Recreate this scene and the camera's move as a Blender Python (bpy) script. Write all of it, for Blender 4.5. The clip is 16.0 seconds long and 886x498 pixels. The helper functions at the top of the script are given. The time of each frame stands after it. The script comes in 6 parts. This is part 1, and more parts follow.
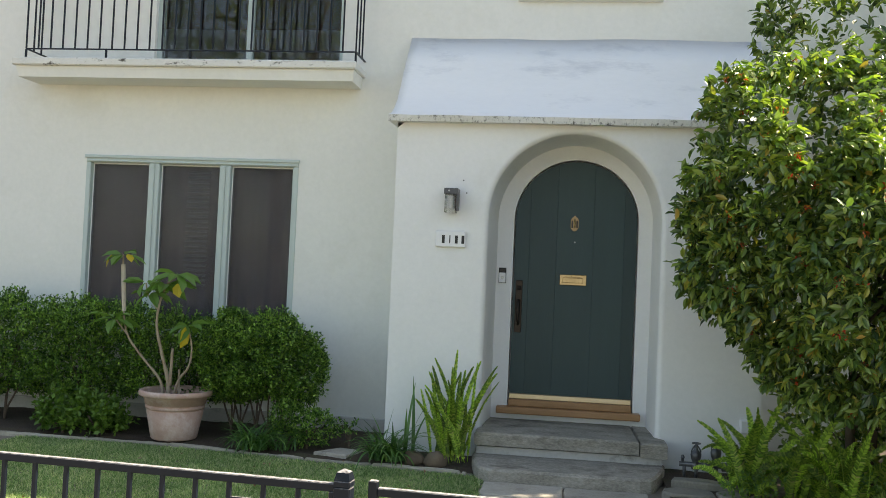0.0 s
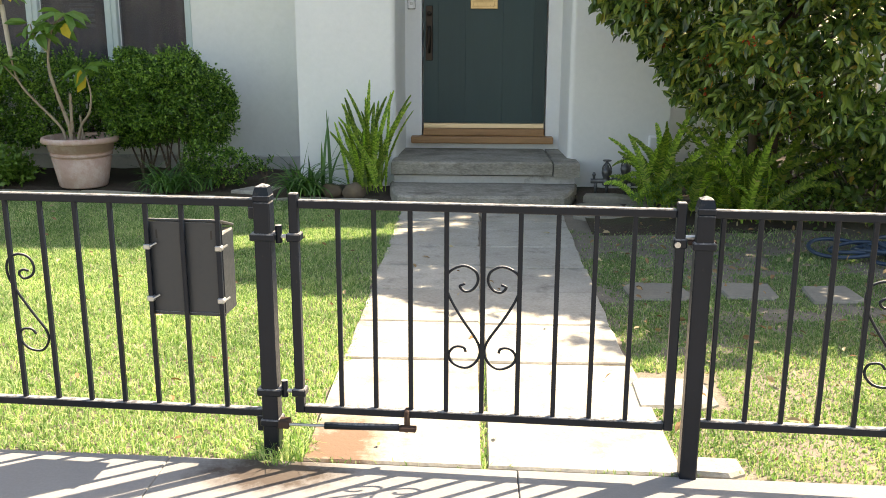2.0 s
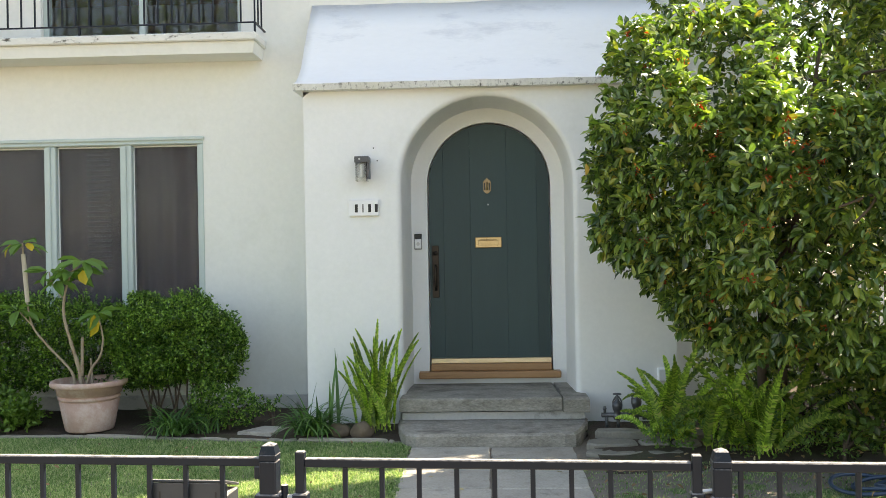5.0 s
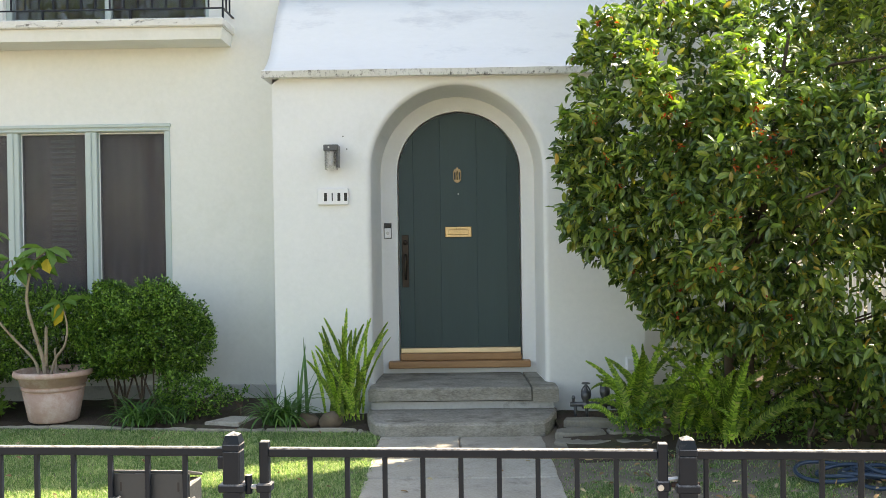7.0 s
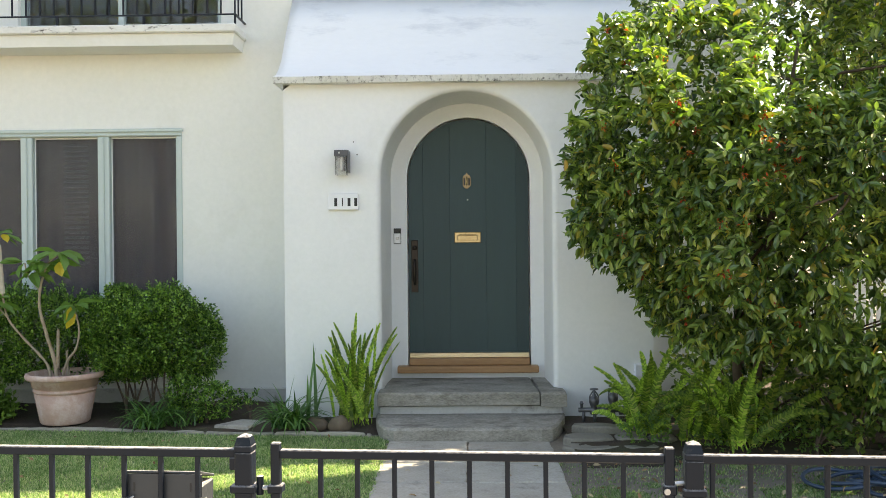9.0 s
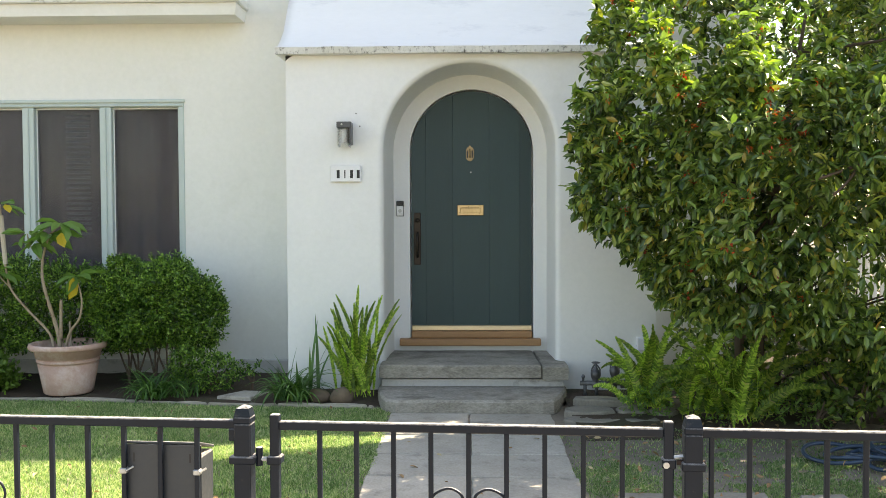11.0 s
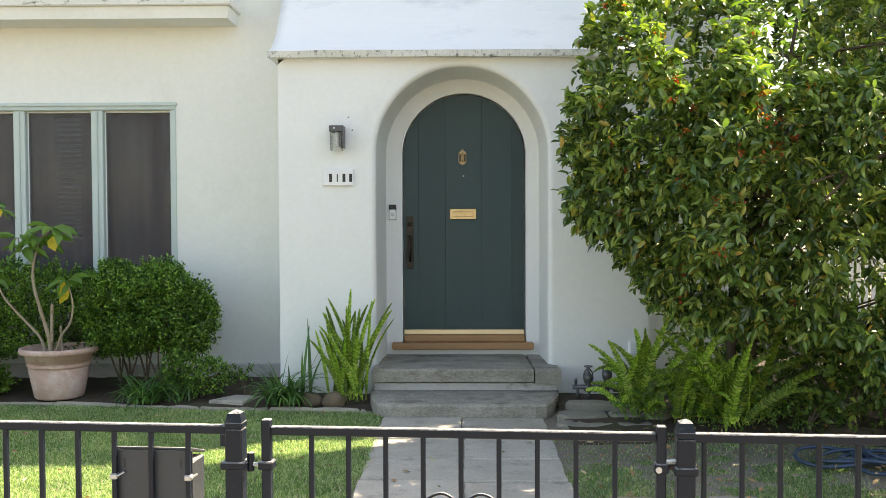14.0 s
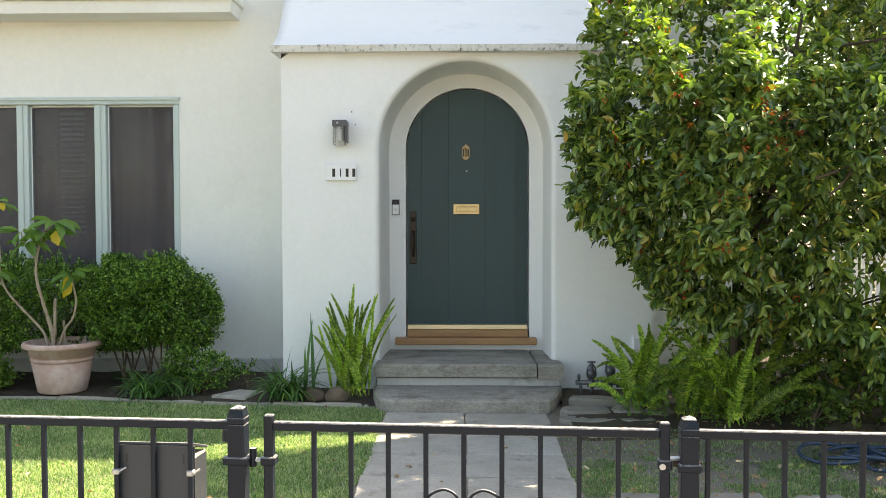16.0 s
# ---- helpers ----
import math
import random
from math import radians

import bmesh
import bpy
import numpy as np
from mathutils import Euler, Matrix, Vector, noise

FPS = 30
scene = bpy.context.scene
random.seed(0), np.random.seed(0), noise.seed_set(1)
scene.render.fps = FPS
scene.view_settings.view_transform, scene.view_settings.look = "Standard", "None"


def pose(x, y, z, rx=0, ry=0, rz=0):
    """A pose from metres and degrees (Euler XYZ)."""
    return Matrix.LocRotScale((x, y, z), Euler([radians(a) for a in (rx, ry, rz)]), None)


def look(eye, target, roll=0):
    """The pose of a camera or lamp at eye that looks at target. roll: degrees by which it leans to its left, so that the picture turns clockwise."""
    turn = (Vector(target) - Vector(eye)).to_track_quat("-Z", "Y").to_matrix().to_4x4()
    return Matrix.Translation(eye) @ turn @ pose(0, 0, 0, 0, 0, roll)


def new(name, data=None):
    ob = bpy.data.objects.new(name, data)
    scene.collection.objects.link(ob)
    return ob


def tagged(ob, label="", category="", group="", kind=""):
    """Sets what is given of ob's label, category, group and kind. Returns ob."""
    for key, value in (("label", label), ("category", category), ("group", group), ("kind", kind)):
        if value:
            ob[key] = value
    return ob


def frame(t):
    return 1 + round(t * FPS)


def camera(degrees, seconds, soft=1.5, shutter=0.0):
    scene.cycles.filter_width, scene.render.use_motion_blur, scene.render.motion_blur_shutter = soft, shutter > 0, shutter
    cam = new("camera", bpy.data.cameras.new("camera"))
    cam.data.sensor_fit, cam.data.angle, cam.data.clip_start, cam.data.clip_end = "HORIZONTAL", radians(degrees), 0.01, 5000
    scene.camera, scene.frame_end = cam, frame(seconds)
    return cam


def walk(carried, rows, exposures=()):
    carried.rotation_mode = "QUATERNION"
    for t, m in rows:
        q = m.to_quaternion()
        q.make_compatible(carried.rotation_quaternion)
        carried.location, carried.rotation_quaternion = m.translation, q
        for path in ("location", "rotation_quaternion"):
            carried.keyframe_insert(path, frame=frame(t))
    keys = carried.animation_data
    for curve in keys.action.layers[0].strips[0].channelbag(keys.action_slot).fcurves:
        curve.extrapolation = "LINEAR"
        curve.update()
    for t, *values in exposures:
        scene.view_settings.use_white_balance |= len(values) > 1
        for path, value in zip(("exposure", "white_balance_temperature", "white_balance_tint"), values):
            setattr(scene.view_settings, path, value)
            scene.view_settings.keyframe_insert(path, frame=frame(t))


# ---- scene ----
cam = camera(51.3, 16.0, soft=0.75)
PATH = [
    (0, (-0.06, -7.658, 1.506), (-0.329, -5.677, 1.565), 2.5),
    (0.5, (-0.06, -7.615, 1.491), (-0.19, -5.62, 1.49), 1.9),
    (1, (-0.067, -7.621, 1.444), (-0.17, -5.63, 1.279), 1.2),
    (1.5, (-0.063, -7.619, 1.392), (-0.157, -5.663, 0.986), 0.7),
    (2, (-0.068, -7.609, 1.386), (-0.136, -5.67, 0.903), 0.2),
    (2.5, (-0.072, -7.602, 1.413), (-0.137, -5.643, 1.019), -0.2),
    (3, (-0.071, -7.616, 1.431), (-0.143, -5.638, 1.147), -0.6),
    (3.5, (-0.07, -7.63, 1.464), (-0.162, -5.637, 1.328), -0.8),
    (4, (-0.068, -7.631, 1.478), (-0.179, -5.634, 1.457), -1.1),
    (6.5, (-0.059, -7.573, 1.465), (-0.085, -5.573, 1.469), -0.8),
    (7, (-0.053, -7.585, 1.465), (-0.076, -5.585, 1.442), -0.8),
    (7.5, (-0.051, -7.613, 1.466), (-0.073, -5.614, 1.448), -0.7),
    (8, (-0.053, -7.619, 1.467), (-0.08, -5.619, 1.454), -0.6),
    (8.5, (-0.053, -7.623, 1.467), (-0.087, -5.624, 1.456), -0.6),
    (9, (-0.056, -7.621, 1.465), (-0.098, -5.621, 1.454), -0.5),
    (9.5, (-0.054, -7.617, 1.461), (-0.105, -5.618, 1.425), -0.4),
    (9.7, (-0.056, -7.609, 1.46), (-0.11, -5.61, 1.408), -0.2),
    (12, (-0.037, -7.602, 1.464), (-0.079, -5.604, 1.393), -0.4),
    (12.5, (-0.04, -7.603, 1.464), (-0.072, -5.604, 1.398), -0.5),
    (13, (-0.039, -7.599, 1.467), (-0.072, -5.6, 1.405), -0.5),
    (13.5, (-0.043, -7.599, 1.465), (-0.078, -5.6, 1.407), -0.4),
    (14, (-0.044, -7.597, 1.465), (-0.079, -5.598, 1.403), -0.2),
    (14.5, (-0.042, -7.592, 1.462), (-0.075, -5.594, 1.394), -0.2),
    (15, (-0.044, -7.586, 1.463), (-0.081, -5.587, 1.395), -0.1),
    (15.5, (-0.044, -7.582, 1.464), (-0.084, -5.584, 1.392), -0.2),
    (16, (-0.044, -7.585, 1.466), (-0.086, -5.586, 1.393), -0.1),
]
walk(cam, [(t, look(e, a, r)) for t, e, a, r in PATH], exposures=[(0.0, 1.46, 8050, 11), (1.0, 1.68, 8300, 12.5), (2.0, 1.76, 8350, 13), (3.0, 1.78, 8350, 12.5), (4.0, 1.90, 8350, 12.5), (16.0, 1.95, 8300, 12.5)])

# ---- world and sun ----
SUN_ELEV, SUN_AZ = 46.5, 58.5          # degrees; azimuth from +y towards +x
world = bpy.data.worlds.new("World")
scene.world = world
world.use_nodes = True
wn = world.node_tree
sky = wn.nodes.new("ShaderNodeTexSky")
sky.sky_type = "NISHITA"
sky.sun_disc = False
sky.sun_elevation, sky.sun_rotation = radians(SUN_ELEV), radians(SUN_AZ)
sky.air_density, sky.dust_density = 1.0, 1.5
wbg = wn.nodes["Background"]
wn.links.new(sky.outputs[0], wbg.inputs[0])
wbg.inputs[1].default_value = 0.126
sun_data = bpy.data.lights.new("sun", "SUN")
sun_data.energy, sun_data.angle, sun_data.color = 4.8, radians(0.53), (1.0, 0.95, 0.87)
sun_ob = new("sun", sun_data)
TO_SUN = Vector((math.sin(radians(SUN_AZ)) * math.cos(radians(SUN_ELEV)), math.cos(radians(SUN_AZ)) * math.cos(radians(SUN_ELEV)), math.sin(radians(SUN_ELEV))))
sun_ob.matrix_world = look(TO_SUN * 40, (0, 0, 0))
tagged(sun_ob, kind="structure")


# ---- materials ----
def nd(nt, kind, **sets):
    n = nt.nodes.new(kind)
    for k, v in sets.items():
        n.inputs[k.replace("_", " ")].default_value = v
    return n


def ramp(nt, fac, stops):
    r = nt.nodes.new("ShaderNodeValToRGB")
    while len(r.color_ramp.elements) < len(stops):
        r.color_ramp.elements.new(0.5)
    for el, (p, c) in zip(r.color_ramp.elements, stops):
        el.position, el.color = p, (*c, 1)
    nt.links.new(fac, r.inputs[0])
    return r.outputs[0]


def mixc(nt, fac, a, b, blend="MIX"):
    m = nt.nodes.new("ShaderNodeMix")
    m.data_type, m.blend_type = "RGBA", blend
    for sock, v in ((m.inputs[0], fac), (m.inputs[6], a), (m.inputs[7], b)):
        if isinstance(v, bpy.types.NodeSocket):
            nt.links.new(v, sock)
        else:
            sock.default_value = v if isinstance(v, float) else (*v, 1)
    return m.outputs[2]


def surface(name, c1, c2, rough=0.8, fine=60, coarse=2.0, bump=0.2, dist=0.004, metal=0.0, spec=0.4, stain=None, stain_at=(0.58, 0.75), stain_scale=1.3,
            rand=0.0, island=False, stretch=None, spread=0.25, sunlit_top=None, patch=None):
    """A painted or mineral surface: two colours by coarse and fine noise, optional stains, relief."""
    m = bpy.data.materials.new(name)
    m.use_nodes = True
    nt = m.node_tree
    b = nt.nodes["Principled BSDF"]
    co = nt.nodes.new("ShaderNodeTexCoord").outputs["Object"]
    if stretch:
        mp = nt.nodes.new("ShaderNodeMapping")
        mp.inputs["Scale"].default_value = stretch
        nt.links.new(co, mp.inputs[0])
        co = mp.outputs[0]
    n1 = nd(nt, "ShaderNodeTexNoise", Scale=coarse, Detail=5.0, Roughness=0.6)
    n2 = nd(nt, "ShaderNodeTexNoise", Scale=fine, Detail=4.0, Roughness=0.65)
    for n in (n1, n2):
        nt.links.new(co, n.inputs["Vector"])
    add = nt.nodes.new("ShaderNodeMath")
    add.operation = "MULTIPLY_ADD"
    nt.links.new(n2.outputs[0], add.inputs[0])
    add.inputs[1].default_value = 0.5
    half = nt.nodes.new("ShaderNodeMath")
    half.operation = "MULTIPLY"
    half.inputs[1].default_value = 0.5
    nt.links.new(n1.outputs[0], half.inputs[0])
    nt.links.new(half.outputs[0], add.inputs[2])
    col = ramp(nt, add.outputs[0], ((0.5 - spread, c1), (0.5 + spread, c2)))
    if stain:
        n3 = nd(nt, "ShaderNodeTexNoise", Scale=stain_scale, Detail=9.0, Roughness=0.72)
        nt.links.new(co, n3.inputs["Vector"])
        f = ramp(nt, n3.outputs[0], ((stain_at[0], (0, 0, 0)), (stain_at[1], (1, 1, 1))))
        col = mixc(nt, f, col, stain)
    if sunlit_top:                                             # sunlight painted in: faces that look up turn pale
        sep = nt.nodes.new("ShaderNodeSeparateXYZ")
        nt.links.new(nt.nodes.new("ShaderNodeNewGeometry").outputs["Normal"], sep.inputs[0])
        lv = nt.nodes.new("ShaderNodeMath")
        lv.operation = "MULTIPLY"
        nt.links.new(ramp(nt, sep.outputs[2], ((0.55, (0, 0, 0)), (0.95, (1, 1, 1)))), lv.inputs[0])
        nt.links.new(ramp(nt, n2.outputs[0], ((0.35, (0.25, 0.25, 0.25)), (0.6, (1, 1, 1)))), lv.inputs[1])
        col = mixc(nt, lv.outputs[0], col, sunlit_top)
    if patch:                                            # one stain with a soft ragged outline: centre, size, colour
        (px, py), size, pc = patch
        mp2 = nt.nodes.new("ShaderNodeMapping")
        mp2.inputs["Location"].default_value = (-px / size[0], -py / size[1], 0)
        mp2.inputs["Scale"].default_value = (1 / size[0], 1 / size[1], 0)
        nt.links.new(nt.nodes.new("ShaderNodeTexCoord").outputs["Object"], mp2.inputs[0])
        gr = nt.nodes.new("ShaderNodeTexGradient")
        gr.gradient_type = "SPHERICAL"
        nt.links.new(mp2.outputs[0], gr.inputs[0])
        n4 = nd(nt, "ShaderNodeTexNoise", Scale=14.0, Detail=8.0, Roughness=0.7)
        nt.links.new(co, n4.inputs["Vector"])
        pm = nt.nodes.new("ShaderNodeMath")
        pm.operation = "MULTIPLY"
        nt.links.new(gr.outputs[1], pm.inputs[0])
        nt.links.new(n4.outputs[0], pm.inputs[1])
        col = mixc(nt, ramp(nt, pm.outputs[0], ((0.14, (0, 0, 0)), (0.34, (0.85, 0.85, 0.85)))), col, pc)
    if rand:
        r = nt.nodes.new("ShaderNodeNewGeometry").outputs["Random Per Island"] if island else nt.nodes.new("ShaderNodeObjectInfo").outputs["Random"]
        v = ramp(nt, r, ((0.0, (1 - rand,) * 3), (1.0, (1 + rand,) * 3)))
        col = mixc(nt, 1.0, col, v, "MULTIPLY")
    nt.links.new(col, b.inputs["Base Color"])
    rr = nt.nodes.new("ShaderNodeMapRange")
    nt.links.new(n2.outputs[0], rr.inputs[0])
    rr.inputs[1].default_value, rr.inputs[2].default_value = 0.3, 0.7
    rr.inputs[3].default_value, rr.inputs[4].default_value = max(rough - 0.1, 0.02), min(rough + 0.1, 1)
    nt.links.new(rr.outputs[0], b.inputs["Roughness"])
    b.inputs["Metallic"].default_value = metal
    b.inputs["Specular IOR Level"].default_value = spec
    if bump:
        bp = nd(nt, "ShaderNodeBump", Strength=bump, Distance=dist)
        nt.links.new(add.outputs[0], bp.inputs["Height"])
        nt.links.new(bp.outputs[0], b.inputs["Normal"])
    return m


def leafy(name, stops, rough=0.4, trans=0.3, spec=0.5, each=0.0, wax=0.0):
    """Leaves: colour varies leaf by leaf, some light passes through."""
    m = bpy.data.materials.new(name)
    m.use_nodes = True
    nt = m.node_tree
    b = nt.nodes["Principled BSDF"]
    r = nt.nodes.new("ShaderNodeNewGeometry").outputs["Random Per Island"]
    col = ramp(nt, r, stops)
    co = nt.nodes.new("ShaderNodeTexCoord").outputs["Object"]
    n = nd(nt, "ShaderNodeTexNoise", Scale=2.2, Detail=3.0)
    nt.links.new(co, n.inputs["Vector"])
    v = ramp(nt, n.outputs[0], ((0.3, (0.75, 0.8, 0.75)), (0.7, (1.2, 1.15, 1.1))))
    col = mixc(nt, 1.0, col, v, "MULTIPLY")
    if each:                                             # fronds differ from one another
        o = ramp(nt, nt.nodes.new("ShaderNodeObjectInfo").outputs["Random"], ((0.0, (1 - each,) * 3), (1.0, (1 + each, 1 + each * 0.9, 1 + each))))
        col = mixc(nt, 1.0, col, o, "MULTIPLY")
    nt.links.new(col, b.inputs["Base Color"])
    b.inputs["Roughness"].default_value = rough
    b.inputs["Specular IOR Level"].default_value = spec
    b.inputs["Coat Weight"].default_value = wax
    b.inputs["Coat Roughness"].default_value = 0.2
    t = nt.nodes.new("ShaderNodeBsdfTranslucent")
    bright = mixc(nt, 1.0, col, (1.4, 1.65, 0.85), "MULTIPLY")
    nt.links.new(bright, t.inputs[0])
    mix = nt.nodes.new("ShaderNodeMixShader")
    mix.inputs[0].default_value = trans
    nt.links.new(b.outputs[0], mix.inputs[1])
    nt.links.new(t.outputs[0], mix.inputs[2])
    nt.links.new(mix.outputs[0], nt.nodes["Material Output"].inputs[0])
    return m


def glassy(name, tint=(1, 1, 1), rough=0.0):
    m = bpy.data.materials.new(name)
    m.use_nodes = True
    b = m.node_tree.nodes["Principled BSDF"]
    b.inputs["Base Color"].default_value = (*tint, 1)
    b.inputs["Roughness"].default_value = rough
    b.inputs["Transmission Weight"].default_value = 1.0
    b.inputs["IOR"].default_value = 1.45
    return m


STUCCO = surface("white stucco", (0.72, 0.73, 0.71), (0.82, 0.82, 0.80), 0.9, 22, 1.6, 0.35, 0.006, spec=0.2, stain=(0.66, 0.66, 0.62), stain_at=(0.56, 0.85), stain_scale=0.9)
STUCCO_OLD = surface("cream white stucco", (0.70, 0.71, 0.66), (0.80, 0.80, 0.75), 0.9, 22, 1.2, 0.35, 0.006, spec=0.2, stain=(0.64, 0.64, 0.57), stain_at=(0.55, 0.85), stain_scale=0.8)
ROOF_WHITE = surface("white roof coating", (0.74, 0.755, 0.745), (0.81, 0.82, 0.805), 0.6, 18, 0.9, 0.3, 0.006, spec=0.35, stain=(0.48, 0.50, 0.52), stain_at=(0.54, 0.80), stain_scale=1.7, stretch=(0.6, 1, 1.6))
EAVE_DIRTY = surface("weathered eave edge", (0.55, 0.55, 0.51), (0.76, 0.76, 0.72), 0.9, 60, 4, 0.8, 0.012, stain=(0.07, 0.07, 0.06), stain_at=(0.52, 0.66), stain_scale=24, stretch=(1.2, 0.4, 0.8))
LIP_DIRTY = surface("weathered ledge", (0.60, 0.60, 0.55), (0.78, 0.78, 0.73), 0.9, 40, 3, 0.5, 0.008, stain=(0.09, 0.085, 0.07), stain_at=(0.57, 0.66), stain_scale=13, stretch=(0.7, 0.5, 1.4))
TRIM = surface("white painted trim", (0.72, 0.73, 0.72), (0.80, 0.80, 0.79), 0.55, 30, 2, 0.15, 0.003)
SAGE = surface("pale sage painted wood", (0.42, 0.50, 0.47), (0.53, 0.60, 0.57), 0.5, 40, 3, 0.2, 0.003, stretch=(3, 3, 0.6))
DOOR_GREEN = surface("dark teal painted wood", (0.021, 0.045, 0.047), (0.034, 0.066, 0.068), 0.5, 28, 1.4, 0.25, 0.003, stretch=(4, 4, 0.4), rand=0.12)
OAK = surface("varnished oak", (0.25, 0.125, 0.055), (0.47, 0.26, 0.125), 0.45, 26, 3, 0.2, 0.003, stretch=(0.5, 6, 6))
BRASS = surface("polished brass", (0.66, 0.53, 0.36), (0.78, 0.64, 0.45), 0.42, 30, 4, 0.0, 0.001, metal=1.0)
BRASS_OLD = surface("aged brass", (0.36, 0.25, 0.12), (0.62, 0.46, 0.26), 0.36, 50, 9, 0.15, 0.002, metal=1.0, stain=(0.12, 0.08, 0.04), stain_at=(0.58, 0.72), stain_scale=30)
BRASS_DARK = surface("tarnished brass", (0.16, 0.11, 0.06), (0.40, 0.29, 0.17), 0.42, 60, 12, 0.15, 0.002, metal=1.0)
BRONZE = surface("dark bronze", (0.020, 0.017, 0.015), (0.06, 0.045, 0.035), 0.42, 40, 8, 0.2, 0.002, metal=0.7)
# the last colour paints the iron's level tops as if sunlit
IRON = surface("black painted iron", (0.0030, 0.0056, 0.0100), (0.0062, 0.0104, 0.0180), 0.40, 70, 6, 0.4, 0.002, spec=0.28, stain=(0.035, 0.034, 0.033), stain_at=(0.63, 0.74), stain_scale=18, sunlit_top=(0.42, 0.41, 0.40))
RUST = surface("rusty iron", (0.025, 0.016, 0.012), (0.075, 0.042, 0.028), 0.8, 60, 9, 0.4, 0.003)
STEEL = surface("galvanised steel", (0.35, 0.35, 0.34), (0.6, 0.6, 0.58), 0.4, 60, 10, 0.2, 0.002, metal=0.9)
# the mailbox lid and rims get the same painted sun on top
BOX_GREY = surface("charcoal painted sheet metal", (0.012, 0.016, 0.020), (0.019, 0.024, 0.029), 0.5, 60, 4, 0.15, 0.002, stain=(0.07, 0.07, 0.065), stain_at=(0.64, 0.76), stain_scale=7, spec=0.7, sunlit_top=(0.5, 0.48, 0.44))
PATH_CONC = surface("worn path concrete", (0.26, 0.235, 0.185), (0.52, 0.487, 0.42), 0.92, 60, 3.5, 0.8, 0.006, stain=(0.17, 0.155, 0.13), stain_at=(0.54, 0.74), stain_scale=4.5, rand=0.10)
WALK_CONC = surface("sidewalk concrete", (0.20, 0.194, 0.186), (0.30, 0.292, 0.28), 0.92, 110, 1.8, 0.4, 0.003, stain=(0.30, 0.27, 0.23), stain_at=(0.58, 0.75), stain_scale=2.2, rand=0.06)
WALK_DIRTY = surface("dirt stained sidewalk concrete", (0.20, 0.194, 0.186), (0.30, 0.292, 0.28), 0.92, 110, 1.8, 0.4, 0.003, stain=(0.30, 0.27, 0.23), stain_at=(0.58, 0.75), stain_scale=2.2, rand=0.06, patch=((-0.70, 1.01), (0.40, 0.20), (0.06, 0.038, 0.024)))
STEP_CONC = surface("grey weathered concrete", (0.17, 0.155, 0.125), (0.43, 0.40, 0.345), 0.92, 48, 3.0, 0.8, 0.008, stain=(0.115, 0.10, 0.078), stain_at=(0.50, 0.70), stain_scale=3.6, stretch=(0.9, 1.2, 2.2), spread=0.17)
STAINED = surface("rust stained path concrete", (0.26, 0.235, 0.185), (0.52, 0.487, 0.42), 0.92, 60, 3.5, 0.8, 0.006, stain=(0.17, 0.155, 0.13), stain_at=(0.54, 0.74), stain_scale=4.5, rand=0.10, patch=((-0.52, -1.98), (0.27, 0.46), (0.15, 0.078, 0.042)))
STEP_STONE = surface("grey stepping stone concrete", (0.15, 0.137, 0.11), (0.31, 0.285, 0.235), 0.92, 60, 3, 0.5, 0.005, rand=0.1)
RISER = surface("light riser mortar", (0.40, 0.40, 0.38), (0.56, 0.55, 0.53), 0.9, 40, 5, 0.6, 0.008, stain=(0.2, 0.19, 0.17), stain_at=(0.55, 0.7), stain_scale=5)
KERB = surface("old edging concrete", (0.26, 0.235, 0.18), (0.45, 0.41, 0.33), 0.95, 45, 5, 0.7, 0.008, stain=(0.12, 0.12, 0.09), rand=0.12)
SOIL = surface("bare garden soil", (0.032, 0.023, 0.016), (0.095, 0.068, 0.046), 0.97, 45, 1.5, 1.0, 0.03, stain=(0.06, 0.075, 0.03), stain_at=(0.5, 0.7), stain_scale=2.2)
DIRT = surface("dry dirt and litter", (0.135, 0.112, 0.085), (0.28, 0.24, 0.185), 0.97, 55, 2.5, 0.9, 0.02)
ASPHALT = surface("asphalt", (0.035, 0.035, 0.036), (0.065, 0.064, 0.063), 0.9, 120, 2, 0.6, 0.006)
TERRACOTTA = surface("weathered terracotta", (0.40, 0.245, 0.19), (0.55, 0.385, 0.315), 0.85, 30, 4, 0.3, 0.003, stain=(0.64, 0.52, 0.46), stain_at=(0.48, 0.72), stain_scale=5)
STONE = surface("garden stone", (0.08, 0.06, 0.042), (0.21, 0.155, 0.105), 0.9, 24, 4, 0.7, 0.012, rand=0.15)
PLASTIC_W = surface("white plastic", (0.74, 0.74, 0.74), (0.8, 0.8, 0.8), 0.35, 40, 4, 0.05, 0.001)
PLASTIC_B = surface("black plastic", (0.01, 0.01, 0.011), (0.018, 0.018, 0.02), 0.3, 40, 4, 0.05, 0.001)
GREY_METAL = surface("brushed grey lamp metal", (0.05, 0.05, 0.055), (0.11, 0.11, 0.115), 0.35, 60, 5, 0.1, 0.001, metal=0.8)
PIPE = surface("old pipe metal", (0.045, 0.047, 0.05), (0.19, 0.19, 0.19), 0.42, 50, 12, 0.4, 0.003, metal=0.6)
HOSE = surface("blue garden hose", (0.022, 0.042, 0.075), (0.04, 0.068, 0.11), 0.35, 60, 5, 0.1, 0.002)
CURTAIN = surface("mauve grey curtain", (0.19, 0.155, 0.165), (0.30, 0.255, 0.265), 0.9, 160, 2, 0.2, 0.002, stretch=(3, 3, 0.5))
REFLECTED_GREY = surface("grey of reflected slats", (0.40, 0.41, 0.42), (0.52, 0.53, 0.54), 0.7, 60, 4, 0.1, 0.001)
BARK = surface("brown bark", (0.05, 0.035, 0.025), (0.14, 0.10, 0.07), 0.9, 40, 6, 0.8, 0.01, stretch=(2, 2, 0.5))
